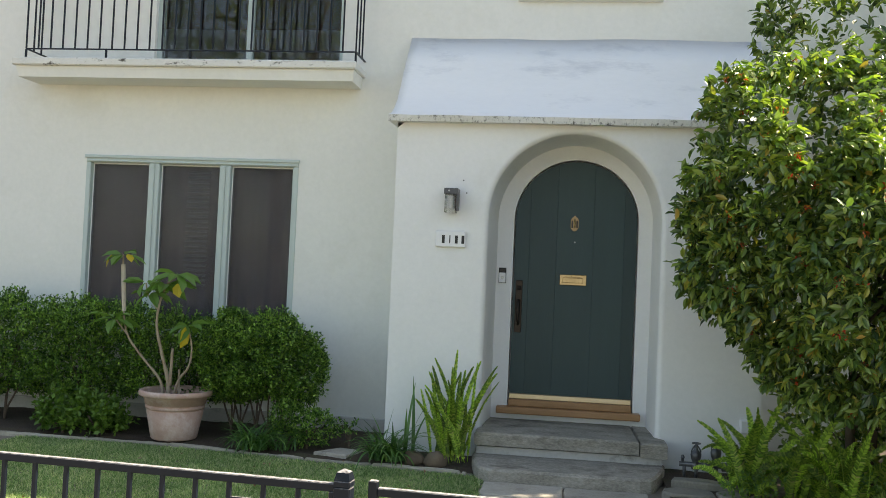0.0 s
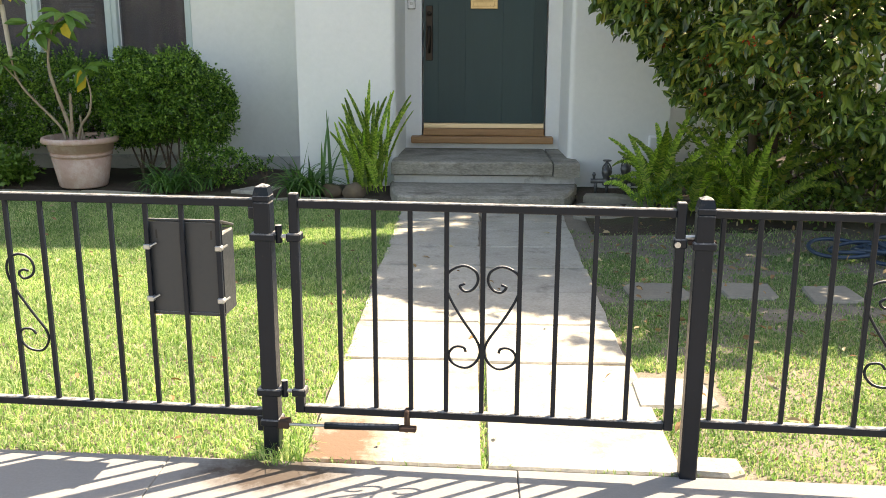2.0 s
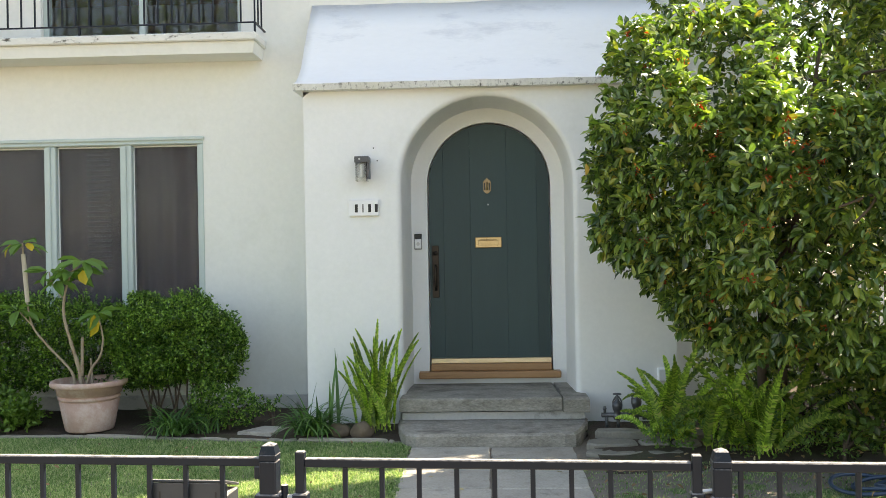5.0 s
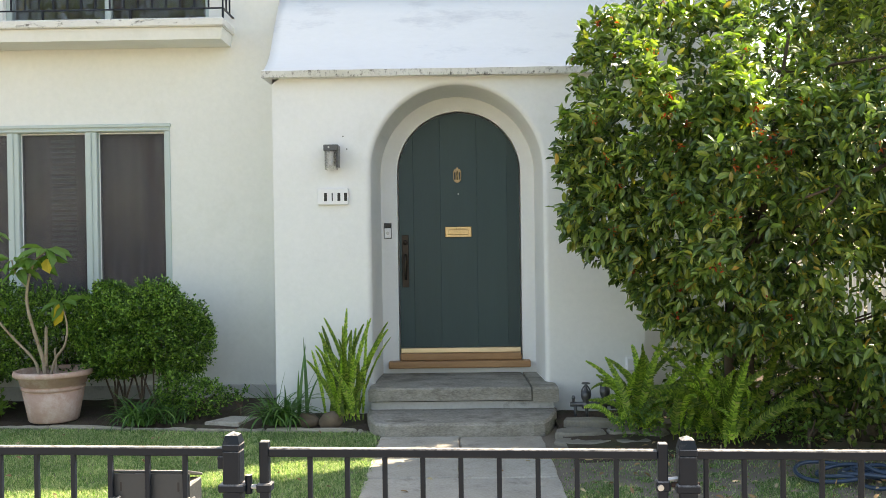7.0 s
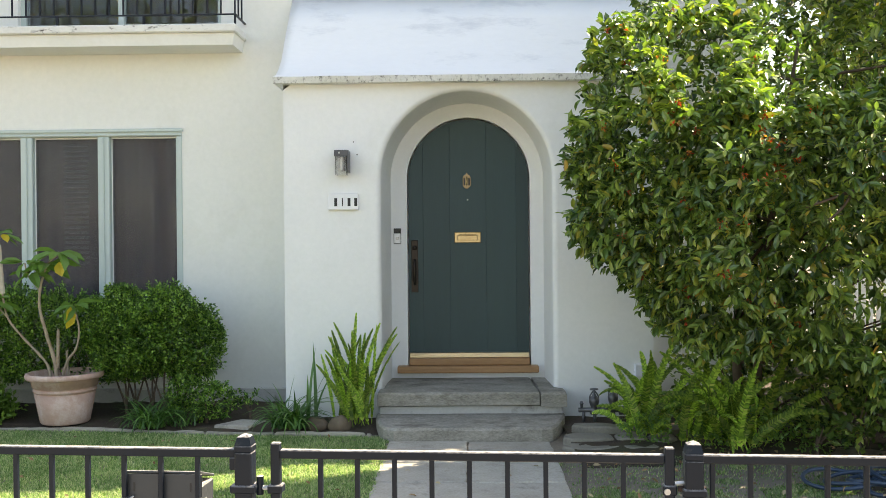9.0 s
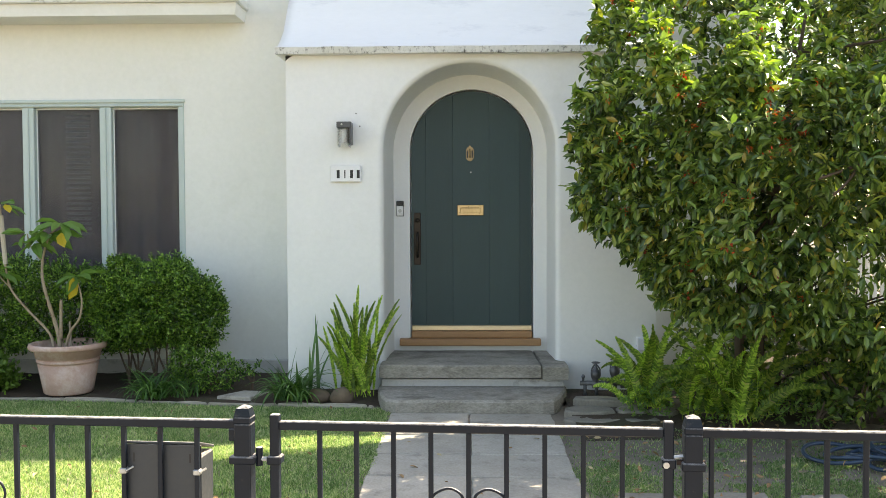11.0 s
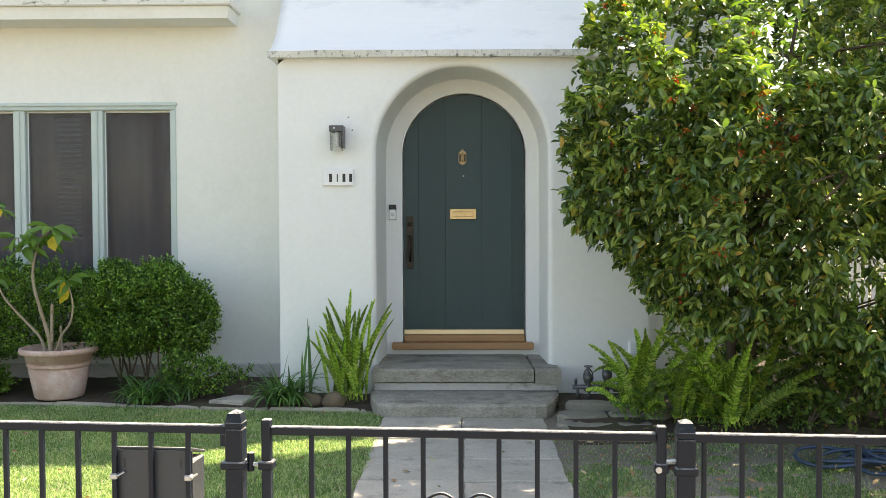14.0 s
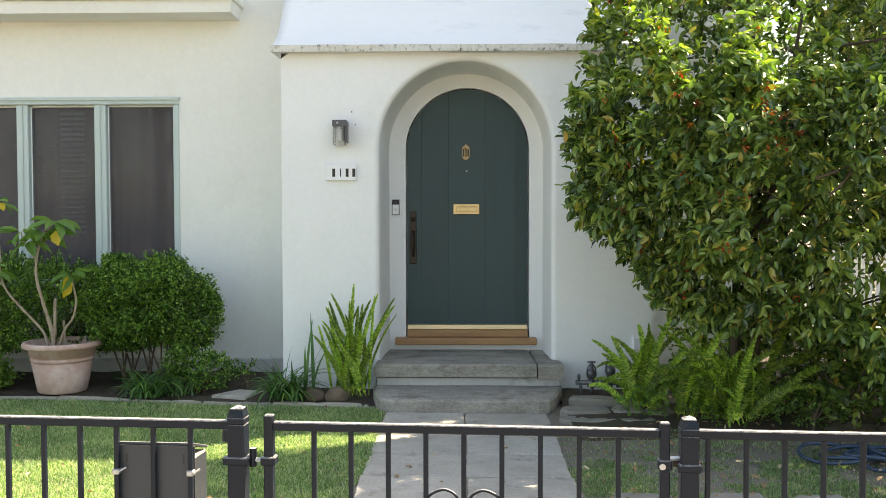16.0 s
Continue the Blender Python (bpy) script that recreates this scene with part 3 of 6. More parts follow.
def porch():
    z0 = -0.05
    round_ = 0.045
    bm = bmesh.new()
    lines = []
    for k in range(6):                                   # rounded front edge of the recess
        a = radians(90 * k / 5)
        r = ARCH_R + round_ * (1 - math.sin(a))
        y = round_ * (1 - math.cos(a))
        lines.append([(x, y, z) for x, z in arch_line(ARCH_C, r, ARCH_Z, z0)])
    lines.append([(x, Y_CASE + 0.06, z) for x, z in arch_line(BACK_C, BACK_R, BACK_Z, z0)])
    rows = [[bm.verts.new(p) for p in l] for l in lines]
    for a, b in zip(rows, rows[1:]):
        for i in range(len(a) - 1):
            bm.faces.new((a[i], b[i], b[i + 1], a[i + 1]))
    # the front face around the arch, its outer edge worn round
    f = rows[0]
    top = []
    for i, v in enumerate(f):
        x, z = v.co.x, v.co.z
        if i <= 7:
            o = (PORCH_L, 0, z)
        elif i >= len(f) - 8:
            o = (PORCH_R, 0, z)
        else:
            s = (i - 8) / (len(f) - 17)
            o = (PORCH_L + (PORCH_R - PORCH_L) * min(1, max(0, (s - 0.16) / 0.68)), 0, min(PORCH_TOP, ARCH_Z + (PORCH_TOP - ARCH_Z) * min(s, 1 - s) / 0.16))
        top.append(bm.verts.new(o))
    for i in range(len(f) - 1):
        bm.faces.new((f[i], f[i + 1], top[i + 1], top[i]))
    q = lambda *c: bm.faces.new([bm.verts.new(p) for p in c])
    q((PORCH_L, 0, z0), (PORCH_L, 0, PORCH_TOP), (PORCH_L, Y_MAIN, PORCH_TOP), (PORCH_L, Y_MAIN, z0))
    q((PORCH_R, 0, z0), (PORCH_R, Y_MAIN, z0), (PORCH_R, Y_MAIN, PORCH_TOP), (PORCH_R, 0, PORCH_TOP))
    q((PORCH_L, 0, PORCH_TOP), (PORCH_R, 0, PORCH_TOP), (PORCH_R, Y_MAIN, PORCH_TOP), (PORCH_L, Y_MAIN, PORCH_TOP))
    bmesh.ops.remove_doubles(bm, verts=bm.verts, dist=0.0006)
    p = part("wall_porch", bm, STUCCO)
    tagged(p, "white stucco porch wall with a deep arched doorway", "porch", kind="structure")
    # casing wall at the back of the recess, with the door's arch cut through it
    bm = bmesh.new()
    inner = arch_line(0.0, 0.545, 2.04, 0.34)
    outer = arch_line(BACK_C, BACK_R + 0.03, BACK_Z, 0.24)
    for y0, y1 in ((Y_CASE, Y_CASE + 0.1),):
        fi, fo = ([bm.verts.new((x, y0, z)) for x, z in l] for l in (inner, outer))
        bi = [bm.verts.new((x, y1, z)) for x, z in inner]
        for i in range(len(fi) - 1):
            bm.faces.new((fo[i], fi[i], fi[i + 1], fo[i + 1]))
            bm.faces.new((fi[i], bi[i], bi[i + 1], fi[i + 1]))
        bm.faces.new((fo[0], fo[-1], fi[-1], fi[0]))
    part("casing", bm, TRIM, p, "smooth white plaster casing round the door")
    part("backing", boxed((PORCH_L + 0.1, 0.70, -0.05), (PORCH_R - 0.1, 0.84, 2.78)), TRIM, p)


porch()


def porch_roof():
    prof = [(-0.100, 2.790), (-0.112, 2.842), (0.02, 2.876), (0.14, 2.940), (0.26, 3.040), (0.36, 3.165), (0.47, 3.300), (0.60, 3.460), (Y_MAIN + 0.01, 3.745), (Y_MAIN + 0.01, 2.802), (-0.055, 2.792)]
    nx = 40
    bm = bmesh.new()
    cols = []
    for i in range(nx + 1):
        x = -1.595 + 3.17 * i / nx
        w = [(0, y + 0.010 * noise.noise((x * 1.5, k, 0)), z + (0.012 * noise.noise((x * 1.1, k * 0.5, 5)) if k > 1 else 0.004 * noise.noise((x * 4, k, 2)))) for k, (y, z) in enumerate(prof)]
        cols.append([bm.verts.new((x, y, z)) for _, y, z in w])
    for a, b in zip(cols, cols[1:]):
        for k in range(len(prof)):
            j = (k + 1) % len(prof)
            f = bm.faces.new((a[k], b[k], b[j], a[j]))
            f.smooth = 1 < k < 8
            f.material_index = 1 if k in (0, 10) else 0
    bm.faces.new(cols[0][::-1])
    bm.faces.new(cols[-1])
    tagged(part("porch_roof", bm, (ROOF_WHITE, EAVE_DIRTY)), "smooth white flared porch roof with a dirty eave edge", "roof", kind="structure")


porch_roof()


def front_steps():
    st = thing("front_steps", (0, -0.3, 0), "weathered grey concrete front steps before the door", "steps")
    left = slab(rough([(-0.745, -0.262), (-0.2, -0.252), (0.553, -0.258), (0.538, 0.60), (-0.72, 0.60), (-0.72, 0.0), (-0.75, -0.05)], 0.06, 0.004, 1), 0.172, 0.275, 0.014, 0.002)
    part("landing", left, STEP_CONC, st)
    right = slab(rough([(0.556, -0.258), (0.765, -0.268), (0.768, -0.05), (0.70, 0.0), (0.70, 0.60), (0.541, 0.60)], 0.06, 0.0035, 2), 0.158, 0.273, 0.016, 0.002)
    part("landing", right, STEP_CONC, st)
    part("riser", boxed((-0.73, -0.205, 0.08), (0.735, -0.02, 0.157)), RISER, st, "pale mortar riser")
    low = [(-0.762, -0.15), (-0.755, -0.30), (-0.70, -0.62), (-0.66, -0.74), (-0.58, -0.785), (0.0, -0.795), (0.52, -0.788), (0.60, -0.76), (0.645, -0.66), (0.745, -0.30), (0.755, -0.15)]
    part("lower_step", slab(rough(low, 0.06, 0.005, 3), -0.04, 0.098, 0.018, 0.002), STEP_CONC, st)


front_steps()

# ---- paths ----
PATH_ROWS = [-0.795, -1.20, -1.45, -1.95, -2.43, -2.93, -3.47, -3.97]


def blob_outline(cx, cy, rx, ry, seed, n=9, rot=0.0, square=2.6):
    rng = random.Random(seed)
    out = []
    for k in range(n):
        a = 2 * math.pi * k / n + rng.uniform(-0.12, 0.12)
        s = (abs(math.cos(a)) ** square + abs(math.sin(a)) ** square) ** (-1 / square) * rng.uniform(0.93, 1.05)
        x, y = rx * s * math.cos(a), ry * s * math.sin(a)
        out.append((cx + x * math.cos(rot) - y * math.sin(rot), cy + x * math.sin(rot) + y * math.cos(rot)))
    return out


def front_path():
    p = thing("path", (0, -2.8, 0), "worn pale concrete slab path to the steps", "path", kind="structure")
    rng = random.Random(5)
    l, c, r = -0.618, -0.028, 0.574
    for a, b in zip(PATH_ROWS, PATH_ROWS[1:]):
        for x0, x1, sh in ((l, c - 0.009, 0.0), (c + 0.009, r, -0.03)):
            j = lambda: rng.uniform(-0.006, 0.006)
            o = [(x0 + j(), a + sh - 0.008 if a < -0.9 else a), (x0 + j(), b + sh + 0.008), (x1 + j(), b + sh + 0.008 + j()), (x1 + j(), a + sh - 0.008 if a < -0.9 else a)]
            part("slab", slab(rough(o, 0.07, 0.005, int(x0 * 90 + a * 700)), -0.05, 0.002 + rng.uniform(-0.004, 0.004), 0.007), PATH_CONC, p)
    for x0, x1, sh in ((l, c - 0.011, 0.0), (c + 0.011, 0.60, -0.03)):
        o = [(x0, -3.975 + sh), (x0 - 0.0, EDGE(x0) + 0.012), (x1, EDGE(x1) + 0.012), (x1 - 0.01, -3.975 + sh)]
        part("slab", slab(o, -0.05, 0.003, 0.008), STAINED if x0 == l else PATH_CONC, p)



def sidewalk():
    p = thing("pavement", (0, -6, 0), "sunlit pale concrete sidewalk outside the fence", "sidewalk", kind="structure")
    edges = [-9.2, -7.55, -5.9, -4.2, -2.66, -1.05, 0.075, 1.75, 3.4, 5.05, 6.7, 8.4]
    for a, b in zip(edges, edges[1:]):
        for y0, y1 in ((None, -6.45), (-6.462, -8.0)):
            o = [(a + 0.0012, y0 or EDGE(a) - 0.004), (a + 0.0012, y1), (b - 0.0012, y1), (b - 0.0012, y0 or EDGE(b) - 0.004)]
            part("slab", slab(o, -0.08, 0.002, 0.004), WALK_DIRTY if y0 is None and a < -0.7 < b else WALK_CONC, p)


def edging():
    e = thing("garden_edging", (-3, -0.4, 0), "low old concrete edging between lawn and bed", "edging", kind="structure")
    rng = random.Random(8)
    x = -7.6
    while x < -0.80:
        n = min(x + rng.uniform(0.55, 0.95), -0.76)
        o = [(x, bed_line(x) - 0.045), (n - 0.005, bed_line(n) - 0.045), (n - 0.005, bed_line(n)), (x, bed_line(x))]
        part("kerb_stone", slab(rough(o[::-1], 0.08, 0.006, int(x * 100)), -0.04, 0.020 + rng.uniform(-0.006, 0.004), 0.014, 0.005), KERB, e)
        x = n


front_path()
sidewalk()
edging()


# ---- door ----
def front_door():
    d = thing("door_1", (0, 0.62, 0.495), "closed arched dark teal plank front door", "door", kind="structure")
    y0, y1 = 0.622, 0.668
    xs = [-0.533, -0.405, -0.165, 0.158, 0.425, 0.533]
    top = lambda x: 2.04 + math.sqrt(max(0.0, 0.535 ** 2 - x * x))
    for a, b in zip(xs, xs[1:]):
        a, b = a + 0.0003, b - 0.0003
        n = 10
        line = [(a, 0.497), (b, 0.497)] + [(b + (a - b) * k / n, top(b + (a - b) * k / n) - 0.002) for k in range(n + 1)]
        bm = bmesh.new()
        prism(bm, line, y0, y1)
        front = [e for e in bm.edges if all(abs(v.co.y - y0) < 1e-5 for v in e.verts) and abs(e.verts[0].co.x - e.verts[1].co.x) < 1e-4]
        bmesh.ops.bevel(bm, geom=front, offset=0.0010, segments=1, affect="EDGES")
        part("plank", bm, DOOR_GREEN, d)
    part("core", boxed((-0.52, 0.670, 0.5), (0.52, 0.695, 2.2)), DOOR_GREEN, d)
    part("brass_sweep", boxed((-0.533, 0.596, 0.450), (0.533, 0.640, 0.494), 0.004), BRASS, d, "polished brass strip along the bottom")
    # brass letter slot
    s = part("letter_slot", boxed((-0.126, 0.607, 1.474), (0.109, 0.622, 1.568), 0.004), BRASS_OLD, d, "polished brass letter slot")
    part("flap", boxed((-0.100, 0.600, 1.496), (0.080, 0.607, 1.540), 0.003), BRASS_OLD, s)
    part("flap_lip", boxed((-0.085, 0.594, 1.538), (0.065, 0.606, 1.548), 0.003), BRASS_OLD, s)
    # knocker with a speakeasy grille
    bm = bmesh.new()
    prism(bm, [(-0.047, 1.985), (-0.030, 1.962), (-0.0125, 1.955), (0.005, 1.962), (0.022, 1.985), (0.022, 2.058), (0.012, 2.075), (-0.002, 2.082), (-0.0125, 2.098), (-0.023, 2.082), (-0.037, 2.075), (-0.047, 2.058)], 0.606, 0.622)
    k = part("knocker", bm, BRASS_DARK, d, "small brass door knocker with a grille")
    for x in (-0.034, -0.0125, 0.009):
        part("bar_gap", boxed((x - 0.007, 0.6045, 1.985), (x + 0.007, 0.607, 2.050), 0.002), PLASTIC_B, k)
    part("striker", tubed([(-0.0125, 0.600, 2.06), (-0.0125, 0.592, 2.02), (-0.0125, 0.598, 1.985)], 0.005, 8), BRASS_OLD, k, smooth=True)
    part("peephole", lathed([(0.006, -0.006), (0.007, 0.0), (0.007, 0.004)], (-0.005, 0.618, 1.858), 12, "y"), STEEL, d)
    # handle set
    h = part("handle_set", boxed((-0.512, 0.612, 1.035), (-0.452, 0.622, 1.500), 0.004), BRONZE, d, "tall dark bronze handle plate")
    grip = smooth_line([(-0.482, 0.612, 1.32), (-0.482, 0.575, 1.315), (-0.482, 0.552, 1.27), (-0.482, 0.548, 1.20), (-0.482, 0.560, 1.14), (-0.482, 0.612, 1.105)])
    part("grip", tubed(grip, [0.010 + 0.006 * math.sin(math.pi * i / (len(grip) - 1)) for i in range(len(grip))], 10), BRONZE, h, smooth=True)
    part("thumb_latch", boxed((-0.496, 0.572, 1.318), (-0.468, 0.612, 1.332), 0.004), BRONZE, h)
    part("keyhole", lathed([(0.019, -0.010), (0.021, -0.004), (0.021, 0.004)], (-0.482, 0.610, 1.432), 16, "y"), BRONZE, h, smooth=True)
    # wooden sill
    s = thing("door_sill", (0, 0.56, 0.33), "varnished oak door sill under the front door", "door sill", kind="structure")
    part("sill_board", boxed((-0.637, 0.480, 0.327), (0.609, 0.620, 0.388), 0.010, seg=2), OAK, s)
    part("sub_sill", boxed((-0.534, 0.545, 0.389), (0.534, 0.640, 0.449), 0.006), OAK, s)


front_door()


# ---- windows ----
def pane(name, lo, hi, parent):
    p = part(name, boxed(lo, hi), GLASS, parent, "clear window glass")
    p.visible_shadow = False
    return p


def curtain(parent, x0, x1, z0, z1, y, waves, amp, seed):
    rng = random.Random(seed)
    n = int(waves * 10)
    ph = [rng.uniform(0, 6.3) for _ in range(3)]
    v, f = [], []
    for i in range(n + 1):
        s = i / n
        d = amp * (math.sin(2 * math.pi * waves * s + ph[0]) + 0.6 * math.sin(2 * math.pi * waves * 0.43 * s + ph[1]))
        for k in range(5):
            q = k / 4
            v.append((x0 + (x1 - x0) * s + 0.008 * math.sin(3 * q + ph[2]), y + d * (0.5 + 0.5 * q), z1 + (z0 - z1) * q))
    for i in range(n):
        for k in range(4):
            a = i * 5 + k
            f.append((a, a + 5, a + 6, a + 1))
    raw("curtain", v, f, CURTAIN, parent, "drawn mauve grey curtain", True)


def window_ground():
    x0, x1, z0, z1 = WIN
    w = thing("window_1", ((x0 + x1) / 2, Y_MAIN, z0), "three-light window with pale sage frame and drawn curtains", "window", kind="structure")
    y0, y1 = Y_MAIN - 0.012, Y_MAIN + 0.10
    part("window_frame", boxed((x0, y0, z1 - 0.055), (x1, y1, z1), 0.006), SAGE, w, "pale sage painted head")
    part("head_mould", boxed((x0 + 0.02, y0 - 0.010, z1 - 0.050), (x1 - 0.02, y0 + 0.004, z1 - 0.034), 0.004), SAGE, w)
    part("drip_mould", boxed((x0 - 0.012, y0 - 0.018, z1 - 0.016), (x1 + 0.012, y0 + 0.01, z1 + 0.014), 0.005), SAGE, w)
    part("window_sill", boxed((x0 - 0.03, y0 - 0.05, z0), (x1 + 0.03, y1, z0 + 0.06), 0.008), SAGE, w)
    lights = [(-4.742, -4.140), (-4.031, -3.420), (-3.311, -2.692)]
    for a, b in ((x0, lights[0][0]), (lights[0][1], lights[1][0]), (lights[1][1], lights[2][0]), (lights[2][1], x1)):
        part("mullion", boxed((a, y0 + 0.003, z0 + 0.06), (b, y1, z1 - 0.055), 0.006), SAGE, w)
        if b - a > 0.1:
            part("bead", boxed((a + 0.055, y0 - 0.010, z0 + 0.06), (b - 0.045, y0 + 0.004, z1 - 0.06), 0.004), SAGE, w)
    for k, (a, b) in enumerate(lights):
        s = part("sash", boxed((a, y0 + 0.055, z1 - 0.070), (b, y1 - 0.01, z1 - 0.055), 0.003), TRIM, w, "thin white sash")
        for c, d in ((a, a + 0.011), (b - 0.011, b)):
            part("stile", boxed((c, y0 + 0.056, z0 + 0.06), (d, y1 - 0.01, z1 - 0.0702), 0.003), TRIM, s)
        pane("pane", (a + 0.004, y0 + 0.075, z0 + 0.06), (b - 0.004, y0 + 0.080, z1 - 0.08), w)
        part("insect_screen", boxed((a + 0.006, y0 + 0.060, z0 + 0.06), (b - 0.006, y0 + 0.062, z1 - 0.070)), SCREEN, w, "dark grey insect screen")
        curtain(w, a - 0.06, b + 0.06, z0, z1, Y_MAIN + 0.20, 2.6 + k, 0.028, 20 + k)
    for k in range(24):                                  # slats added behind the middle light, in place of a reflection in its glass
        z = 2.42 - 0.048 * k
        bm = boxed((-3.80, Y_MAIN + 0.130, z - 0.003), (-3.57, Y_MAIN + 0.166, z + 0.003), 0, Matrix.Rotation(radians(38), 3, "X"))
        part("slat", bm, REFLECTED_GREY, w)


def balcony():
    x0, x1, yf = -5.385, -2.035, 0.455
    b = thing("balcony", ((x0 + x1) / 2, Y_MAIN, 3.15), "small off-white stucco balcony slab with a stained ledge", "balcony", kind="structure")
    bm = bmesh.new()
    lo = [(x0 + 0.05, Y_MAIN), (x1 - 0.03, Y_MAIN), (x1 - 0.03, yf + 0.035), (x0 + 0.05, yf + 0.035)]
    up = [(x0 + 0.05, Y_MAIN), (x1 - 0.015, Y_MAIN), (x1 - 0.015, yf + 0.018), (x0 + 0.03, yf + 0.018)]
    a = [bm.verts.new((x, y, 3.240)) for x, y in lo]
    c = [bm.verts.new((x, y, 3.344)) for x, y in up]
    for i in range(4):
        j = (i + 1) % 4
        bm.faces.new((a[i], a[j], c[j], c[i]))
    bm.faces.new(a[::-1])
    bm.faces.new(c)
    part("slab", bm, STUCCO_OLD, b)
    part("ledge", boxed((x0, yf - 0.02, 3.345), (x1 + 0.008, Y_MAIN + 0.002, 3.418), 0.010), LIP_DIRTY, b, "weathered white ledge with black stains")
    r = thing("balcony_railing", ((x0 + x1) / 2, yf + 0.05, 3.412), "thin black iron balcony railing", "railing")
    yr = yf + 0.02
    x0, x1 = -5.292, -2.02
    for z in (3.505, 4.30):
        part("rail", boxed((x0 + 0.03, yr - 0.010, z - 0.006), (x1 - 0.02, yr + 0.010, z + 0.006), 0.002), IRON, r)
        for x in (x0 + 0.03, x1 - 0.02):
            part("side_rail", boxed((x - 0.010, yr + 0.01, z - 0.006), (x + 0.010, Y_MAIN + 0.002, z + 0.006), 0.002), IRON, r)
    n = 26
    first = None
    for i in range(n + 1):
        x = x0 + 0.03 + (x1 - x0 - 0.05) * i / n
        if first is None:
            first = part("picket", boxed((x - 0.007, yr - 0.007, 3.505), (x + 0.007, yr + 0.007, 4.30), 0.0015), IRON, r)
        else:
            again(first, ((x1 - x0 - 0.05) * i / n, 0, 0))
    for x in (x0 + 0.03, x1 - 0.02):
        for k in (1, 2):
            part("picket", boxed((x - 0.007, yr + 0.125 * k - 0.007, 3.505), (x + 0.007, yr + 0.125 * k + 0.007, 4.30), 0.0015), IRON, r)
    for x in (x0 + 0.03, -4.45, -3.62, -2.85, x1 - 0.02):
        part("foot", boxed((x - 0.009, yr - 0.009, 3.410), (x + 0.009, yr + 0.009, 3.50), 0.002), IRON, r)
    # glazed balcony door
    d0, d1, z0, z1 = BALC_DOOR
    d = thing("door_2", ((d0 + d1) / 2, Y_MAIN + 0.1, z0), "sliding glass balcony door in a pale frame", "door", kind="structure")
    ya, yb = Y_MAIN + 0.05, Y_MAIN + 0.13
    for a, c, t in ((d0, d0 + 0.05, 0), (-3.235, -3.180, 0.004), (d1 - 0.045, d1, 0)):
        part("stile", boxed((a, ya - t, z0), (c, yb, z1), 0.004), SAGE, d)
    for a, c in ((z0, z0 + 0.05), (z1 - 0.06, z1)):
        part("door_rail", boxed((d0 + 0.05, ya + 0.003, a), (d1 - 0.045, yb - 0.003, c), 0.004), SAGE, d)
    pane("pane", (d0 + 0.045, ya + 0.03, z0 + 0.045), (-3.235, ya + 0.036, z1 - 0.05), d)
    pane("pane", (-3.18, ya + 0.045, z0 + 0.045), (d1 - 0.04, ya + 0.051, z1 - 0.05), d)


def window_upper():
    x0, x1, z0, z1 = UPPER
    w = thing("window_2", ((x0 + x1) / 2, Y_MAIN, z0), "upper window above the porch with a cream sill", "window", kind="structure")
    part("window_sill", boxed((x0 - 0.05, Y_MAIN - 0.06, z0 - 0.055), (x1 + 0.05, Y_MAIN + 0.09, z0 - 0.0), 0.01), STUCCO_OLD, w)
    for a, b, c, d in ((x0, x0 + 0.06, z0, z1), (x1 - 0.06, x1, z0, z1), (x0 + 0.06, x1 - 0.06, z0, z0 + 0.06), (x0 + 0.06, x1 - 0.06, z1 - 0.06, z1)):
        part("window_frame", boxed((a, Y_MAIN + 0.03, c), (b, Y_MAIN + 0.1, d), 0.004), SAGE, w)
    pane("pane", (x0 + 0.055, Y_MAIN + 0.06, z0 + 0.055), (x1 - 0.055, Y_MAIN + 0.066, z1 - 0.055), w)
    curtain(w, x0 - 0.05, x1 + 0.05, z0, z1, Y_MAIN + 0.20, 5, 0.012, 31)


window_ground()
balcony()
window_upper()


# ---- fittings on the porch wall ----
def wall_lamp():
    l = thing("wall_lamp", (-1.03, 0.0, 2.14), "square grey metal wall lamp with a clear glass shade", "wall lamp")
    part("back_plate", boxed((-1.058, -0.012, 2.075), (-1.002, 0.001, 2.225), 0.003), GREY_METAL, l)
    part("cap", boxed((-1.092, -0.150, 2.185), (-0.975, -0.010, 2.235), 0.003), GREY_METAL, l)
    part("screw", lathed([(0.007, -0.004), (0.008, 0.0), (0.008, 0.002)], (-1.05, -0.151, 2.213), 12, "y"), STEEL, l)
    for x in (-0.982,):
        part("side_plate", boxed((x - 0.007, -0.145, 2.055), (x + 0.007, -0.02, 2.185), 0.002), GREY_METAL, l)
    part("side_rod", boxed((-1.090, -0.030, 2.06), (-1.082, -0.02, 2.185), 0.001), GREY_METAL, l)
    for k, (lo, hi) in enumerate((((-1.083, -0.145, 2.035), (-1.078, -0.03, 2.184)), ((-1.078, -0.145, 2.035), (-0.992, -0.140, 2.184)), ((-0.997, -0.140, 2.035), (-0.992, -0.03, 2.184)), ((-1.078, -0.035, 2.035), (-0.997, -0.03, 2.184)))):
        part("glass_side", boxed(lo, hi), LAMP_GLASS, l, "clear glass")
    part("bulb_tube", lathed([(0.016, 0.0), (0.018, 0.01), (0.018, 0.10), (0.014, 0.11)], (-1.036, -0.085, 2.072), 16), PLASTIC_W, l, "white lamp tube", True)


